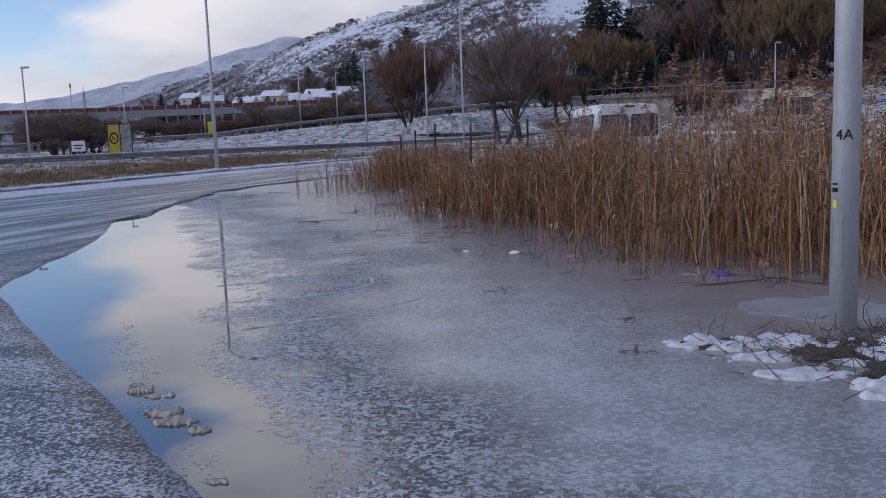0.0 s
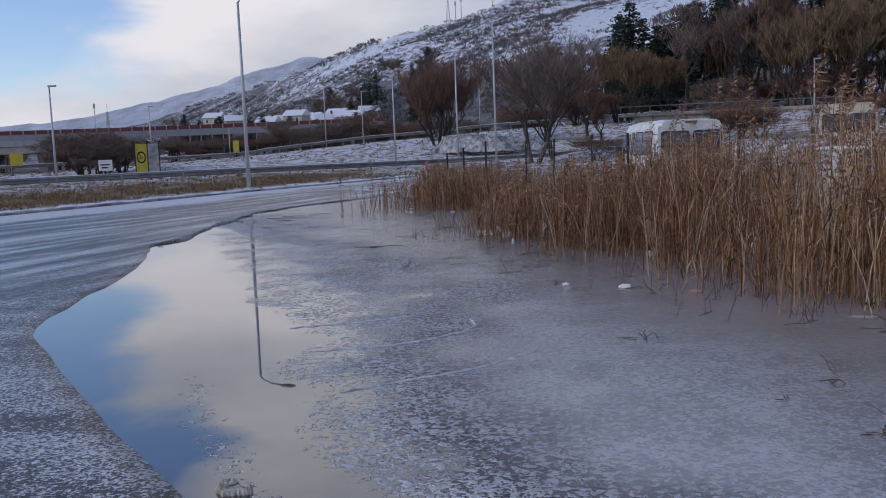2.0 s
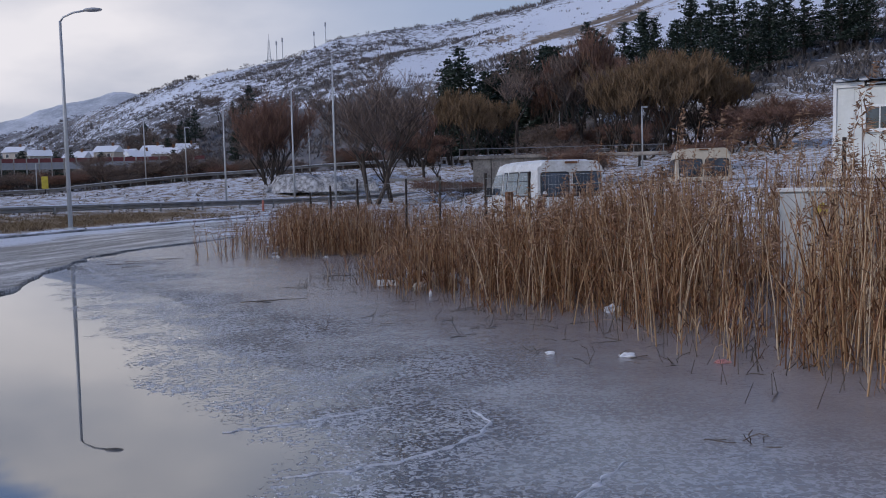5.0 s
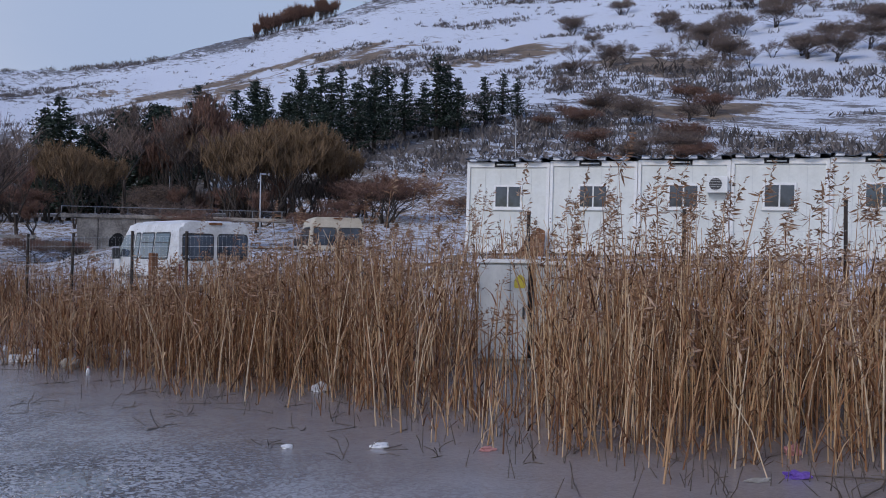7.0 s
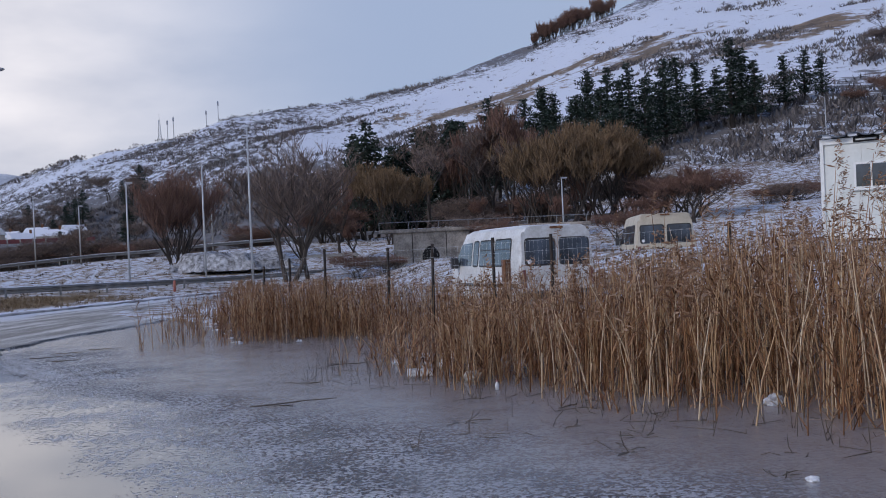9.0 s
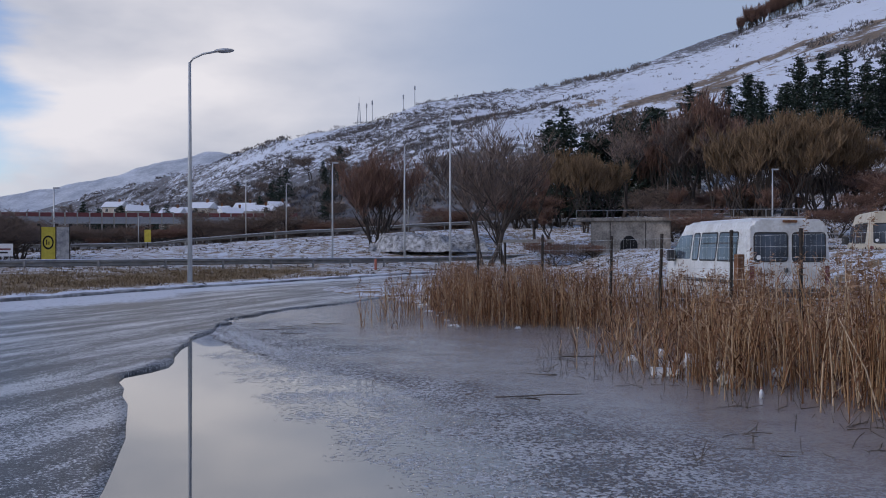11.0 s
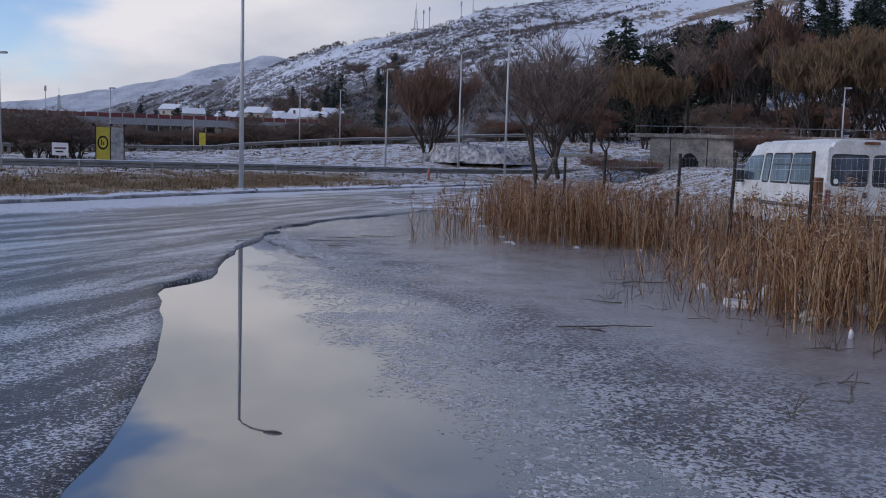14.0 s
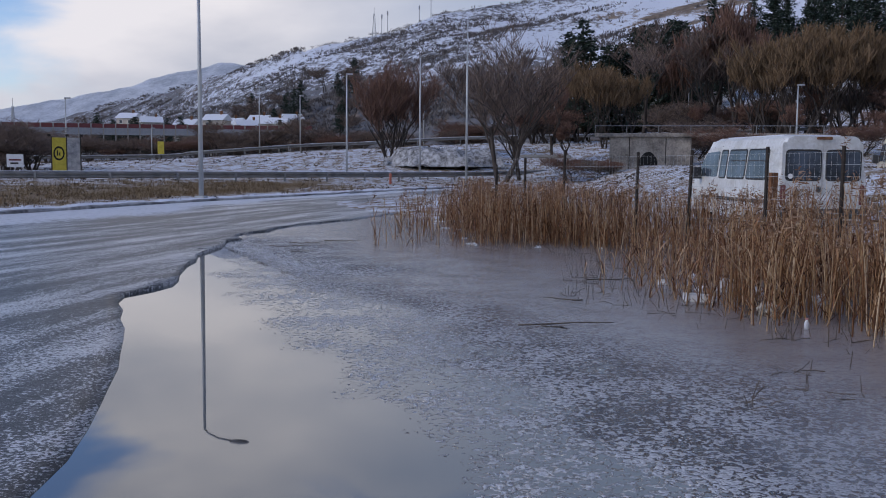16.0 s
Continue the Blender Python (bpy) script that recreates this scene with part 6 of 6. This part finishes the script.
for i, (x, y, rx, ry, h) in enumerate([(4.35, 3.75, 0.36, 0.22, 0.10), (4.78, 3.78, 0.42, 0.17, 0.11), (4.55, 3.35, 0.30, 0.12, 0.06), (5.05, 3.2, 0.20, 0.10, 0.06), (4.75, 2.95, 0.34, 0.14, 0.07),
                                        (5.55, 3.3, 0.42, 0.62, 0.14), (5.15, 2.6, 0.34, 0.26, 0.12), (5.05, 3.6, 0.22, 0.10, 0.08), (5.7, 2.3, 0.5, 0.4, 0.13), (6.2, 3.3, 0.6, 0.6, 0.12)]):
    mound("snow_patch", x, y, rx * 0.95, ry * 1.05, h * 0.34, M_CRUSTSNOW, "crusty patch of old snow at the foot of the lamp pole", "snow", 10 + i * 1.7, "snow patches by the pole")
for i, (x, y) in enumerate(resample([(0.9, 20.25), (-0.4, 20.5), (-1.5, 20.8), (-1.75, 23.8), (-2.2, 28.0)], 11)):
    mound("snow_bit", x + rand.uniform(-0.35, 0.4), y + rand.uniform(-0.3, 0.5), rand.uniform(0.03, 0.16), rand.uniform(0.04, 0.08), rand.uniform(0.01, 0.03), M_CRUSTSNOW, "small crust of snow at the foot of the reeds", "snow", 110 + i * 1.1, "snow along the far reeds")
M_SOIL = simple("wet_dark_soil", (0.035, 0.028, 0.022), (0.10, 0.08, 0.062), 18, 0.7, 0, 0.6)
for i, (x, y, rx, ry) in enumerate([(5.25, 3.5, 0.55, 0.40), (4.35, 3.72, 0.36, 0.16), (5.5, 2.9, 0.5, 0.4)]):
    mound("soil_patch", x, y, rx, ry, 0.022, M_SOIL, "patch of dark wet soil and dead grass by the pole", "soil", 200 + i * 1.3, "soil patches by the pole")
for i, (x, y, rx, ry) in enumerate([(-2.6, 33.5, 0.5, 1.3), (-2.3, 36.5, 0.5, 1.6), (-1.4, 40.5, 0.6, 1.8), (0.4, 45.0, 0.8, 2.2)]):
    mound("snow_strip", x, y, rx, ry, 0.09, M_SNOW, "long strip of snow between road and reeds", "snow", 150 + i * 1.7, "snow along the far reeds")
for i, (x, y, rx, ry, h) in enumerate([(0.76, 2.74, 0.10, 0.07, 0.05), (0.93, 2.63, 0.10, 0.05, 0.03), (1.10, 2.28, 0.13, 0.09, 0.05), (1.24, 2.12, 0.14, 0.07, 0.05), (1.42, 1.98, 0.07, 0.05, 0.04), (1.75, 1.28, 0.07, 0.04, 0.025), (0.70, 2.86, 0.05, 0.04, 0.03)]):
    mound("slush_lump", x, y, rx * 0.95, ry * 0.9, h * 0.5, M_SLUSH, "dirty yellowish lump of slush in open water", "slush", 40 + i * 2.3, "slush lumps")


M_RIDGE = simple("white_refrozen_ice", (0.42, 0.43, 0.45), (0.66, 0.67, 0.70), 12, 0.5, 0, 0.3)


def ice_ridge(line, width, seed):
    p = resample(line, 70)
    d = np.gradient(p, axis=0)
    n_ = np.stack([d[:, 1], -d[:, 0]], axis=1) / np.hypot(d[:, 0], d[:, 1])[:, None]
    vs, fs = [], []
    for i in range(len(p)):
        w = width * max(0.05, 0.5 + 1.1 * noise.noise((i * 0.35, seed, 0))) * math.sin(math.pi * (i + 0.5) / len(p)) ** 0.5
        o = 0.03 * noise.noise((i * 0.2, seed, 5))
        for s_, z_ in ((-1, -0.004), (-0.4, 0.007), (0.4, 0.007), (1, -0.004)):
            vs.append((p[i, 0] + n_[i, 0] * (w * s_ + o), p[i, 1] + n_[i, 1] * (w * s_ + o), z_))
    for i in range(len(p) - 1):
        for j in range(3):
            fs.append((i * 4 + j, i * 4 + j + 1, i * 4 + 5 + j, i * 4 + 4 + j))
    tagged(mesh_object("ice_ridge", vs, fs, M_RIDGE, smooth=True), "thin pale ridge of refrozen ice across the sheet", "ice ridge", "refrozen ridges")


ice_ridge([(0.85, 4.45), (1.25, 4.75), (1.7, 5.1), (2.12, 5.66)], 0.035, 1.0)
ice_ridge([(0.35, 5.65), (0.85, 5.8), (1.25, 6.1), (1.5, 6.5), (1.45, 6.9)], 0.035, 2.0)
ice_ridge([(-0.1, 6.6), (0.4, 6.8), (0.9, 7.1)], 0.025, 3.0)

edge_line = resample([(-4.8, 14.9), (-4.74, 15.4), (-5.05, 17.6), (-5.35, 20.0), (-5.5, 22.8), (-5.1, 25.1)], 34)
for i, (x, y) in enumerate(edge_line):
    fl = slab("ice_plate", x + rand.uniform(-0.3, -0.04), y + rand.uniform(-0.1, 0.1), rand.uniform(0.03, 0.10), rand.uniform(0.03, 0.07), rand.uniform(0.004, 0.012), M_CRUST,
              "broken grey plate of ice on the road edge", "ice plate", 70 + i * 1.9, rand.uniform(0, 180))
    fl.matrix_world = fl.matrix_world @ pose(0, 0, rand.uniform(0.012, 0.03), rand.uniform(-3, 3), rand.uniform(-3, 3), 0)
    tagged(fl, group="ice plates along the road edge")


def dead_stem(x, y, seed, size, segs):
    r_ = random.Random(seed)
    for _ in range(r_.randint(3, 7)):
        p = Vector((x + r_.gauss(0, size * 0.25), y + r_.gauss(0, size * 0.25), -0.01))
        flat = r_.random() < 0.6
        d = Vector((r_.gauss(0, 1), r_.gauss(0, 1), r_.uniform(0.05, 0.25) if flat else r_.uniform(0.8, 2.2))).normalized()
        for _ in range(3):
            q = p + d * size * r_.uniform(0.2, 0.45)
            q.z = max(q.z, 0.002)
            segs.append((p, q, 0.004, 0.003))
            d = (d + Vector((r_.gauss(0, 0.35), r_.gauss(0, 0.35), r_.gauss(-0.15, 0.25)))).normalized()
            p = q


stem_segs = []
for i, (x, y, s) in enumerate([(2.88, 5.9, 0.28), (3.95, 4.75, 0.35), (3.83, 3.55, 0.18), (3.5, 4.2, 0.10), (2.78, 8.4, 0.38), (2.55, 8.25, 0.3), (2.2, 8.9, 0.2), (1.6, 9.9, 0.3), (1.05, 10.8, 0.35), (0.8, 10.95, 0.35),
                               (0.30, 10.55, 0.28), (0.85, 11.45, 0.4), (1.5, 10.9, 0.3), (1.9, 10.3, 0.25), (2.6, 9.4, 0.25), (3.2, 8.2, 0.3), (4.3, 3.95, 0.3), (4.45, 3.7, 0.3), (5.2, 3.75, 0.4), (5.5, 4.1, 0.4), (5.6, 3.6, 0.35), (5.0, 3.5, 0.25),
                               (0.5, 13.9, 0.3), (0.1, 14.4, 0.3), (-0.3, 15.0, 0.25), (1.2, 12.6, 0.25), (3.4, 9.5, 0.3), (3.8, 7.6, 0.3), (4.2, 6.5, 0.35), (4.7, 6.1, 0.4), (5.3, 6.0, 0.4), (2.0, 11.6, 0.3), (0.0, 19.8, 0.3)]):
    dead_stem(x, y, 300 + i, s * 0.62, stem_segs)
edge_r = resample(REEDS[1:16], 300)
for x, y in edge_r:
    for _ in range(2):
        px, py = x + rand.gauss(-0.15, 0.35), y + rand.gauss(-0.15, 0.35)
        h_ = rand.uniform(0.03, 0.22)
        stem_segs.append((Vector((px, py, -0.02)), Vector((px + rand.gauss(0, 0.04), py + rand.gauss(0, 0.04), h_)), 0.0035, 0.002))
        if rand.random() < 0.12:
            a_ = rand.uniform(0, 6.28)
            stem_segs.append((Vector((px, py, 0.006)), Vector((px + math.cos(a_) * 0.3, py + math.sin(a_) * 0.3, 0.012)), 0.004, 0.002))
for _ in range(420):                      # tangle of dead grass round the pole
    px, py = rand.gauss(5.3, 0.42), rand.gauss(3.45, 0.36)
    d_ = Vector((rand.gauss(0, 1), rand.gauss(0, 1), rand.uniform(0.05, 0.8))).normalized() * rand.uniform(0.05, 0.2)
    stem_segs.append((Vector((px, py, 0.01)), Vector((px, py, 0.02)) + d_, 0.004, 0.002))
v, f = segment_tubes(stem_segs, 4)
tagged(mesh_object("dead_stems", v, f, M_STICK), "dark broken plant stems frozen into the ice", "dead stems", kind="stuff")

# long dark stems that lie flat
for x0, y0, x1, y1 in [(-0.9, 13.1, -0.05, 13.3), (-0.5, 12.9, -0.8, 13.15), (0.0, 16.2, 0.6, 16.5), (-0.2, 14.6, -0.6, 14.75), (4.6, 6.0, 5.6, 6.3), (5.8, 5.9, 5.0, 6.6), (-4.6, 20.2, -4.0, 20.35), (-4.4, 20.9, -3.9, 20.9), (-4.1, 19.4, -3.7, 19.5), (-3.9, 21.4, -3.3, 21.5)]:
    pts = [Vector((x0, y0, 0.008)).lerp(Vector((x1, y1, 0.012)), k / 5) + Vector((rand.gauss(0, 0.02), rand.gauss(0, 0.03), rand.uniform(0, 0.012))) for k in range(6)]
    st = part("fallen_stem", tube([p - pts[0] for p in pts], [0.008, 0.008, 0.007, 0.006, 0.005, 0.003], 5), M_STICK, smooth=True)
    st.location = pts[0]
    tagged(st, "dark fallen reed stem lying on the ice", "stem", "fallen stems")


def crumpled(name, x, y, sx, sy, sz, mat, label, category, seed, turn=0.0):
    bm = bmesh.new()
    bmesh.ops.create_icosphere(bm, subdivisions=3, radius=1.0)
    for v in bm.verts:
        q = noise.fractal(v.co * 1.6 + Vector((seed, seed * 0.3, 0)), 1.0, 2.0, 4)
        v.co *= 1 + 0.55 * q
        v.co = Vector((v.co.x * sx, v.co.y * sy, max(v.co.z * sz + sz * 0.5, -0.01)))
    ob = part(name, bm, mat)
    ob.matrix_world = pose(x, y, 0, 0, 0, turn)
    return tagged(ob, label, category, "litter along the reeds")


crumpled("plastic_bag", 3.46, 11.15, 0.10, 0.06, 0.055, M_WHITE, "crumpled white plastic bag at the edge of the reeds", "plastic bag", 1.0, 20)
crumpled("plastic_bag", 2.9, 8.5, 0.06, 0.03, 0.025, M_WHITE, "scrap of white plastic among dead stems on ice", "litter", 2.2, -20)
crumpled("plastic_scrap", 2.3, 8.75, 0.04, 0.025, 0.018, M_WHITE, "small white plastic scrap on the ice", "litter", 3.2)
crumpled("plastic_scrap", 3.55, 8.1, 0.06, 0.03, 0.02, M_PINK, "small pale pink scrap on the ice", "litter", 4.2)
crumpled("plastic_bag", 4.94, 6.6, 0.085, 0.045, 0.035, M_PURPLE, "crumpled purple wrapper frozen in the ice", "wrapper", 5.1, -25)
crumpled("plastic_scrap", 4.66, 6.66, 0.09, 0.04, 0.008, M_SLUSH, "flat pale scrap frozen in the ice", "litter", 6.3)
crumpled("ball", 5.47, 7.1, 0.05, 0.05, 0.05, M_PINK, "small faded pink plastic ball by the reeds", "ball", 0.2)
for i, (x, y, s) in enumerate([(1.5, 15.5, 0.13), (2.0, 14.95, 0.13), (1.75, 15.2, 0.08), (1.2, 15.4, 0.07), (2.2, 14.6, 0.09), (0.9, 16.0, 0.06), (1.35, 16.4, 0.08)]):
    crumpled("rubbish_bag", x, y, s, s * 0.8, s * 0.7, M_WHITE, "dirty white rubbish caught among the reed stems", "rubbish", 11 + i * 1.3, i * 40)
crumpled("rubbish_bag", 1.43, 13.85, 0.10, 0.08, 0.08, M_SLUSH, "greyish crumpled rubbish at the reed edge", "rubbish", 21.0)
bx = part("foam_block", box(-0.15, 0.15, -0.07, 0.07, -0.01, 0.075, 0.012), M_WHITE)
bx.matrix_world = pose(1.0, 14.72, 0, 0, 3, -8)
tagged(bx, "white foam block lying in the ice beside reeds", "foam block", "litter along the reeds")
bt = thing("plastic_bottle", pose(1.54, 13.14, 0.0) @ Matrix.Diagonal((0.7, 0.7, 0.6, 1)), "small white plastic bottle standing in the ice", "bottle", "litter along the reeds")
part("body", tube([(0, 0, -0.02), (0, 0, 0.09), (0, 0, 0.12), (0, 0, 0.14)], [0.03, 0.03, 0.015, 0.013], 14), M_WHITE, bt, smooth=True)
part("cap", tube([(0, 0, 0.14), (0, 0, 0.16)], 0.02, 12), M_PINK, bt)
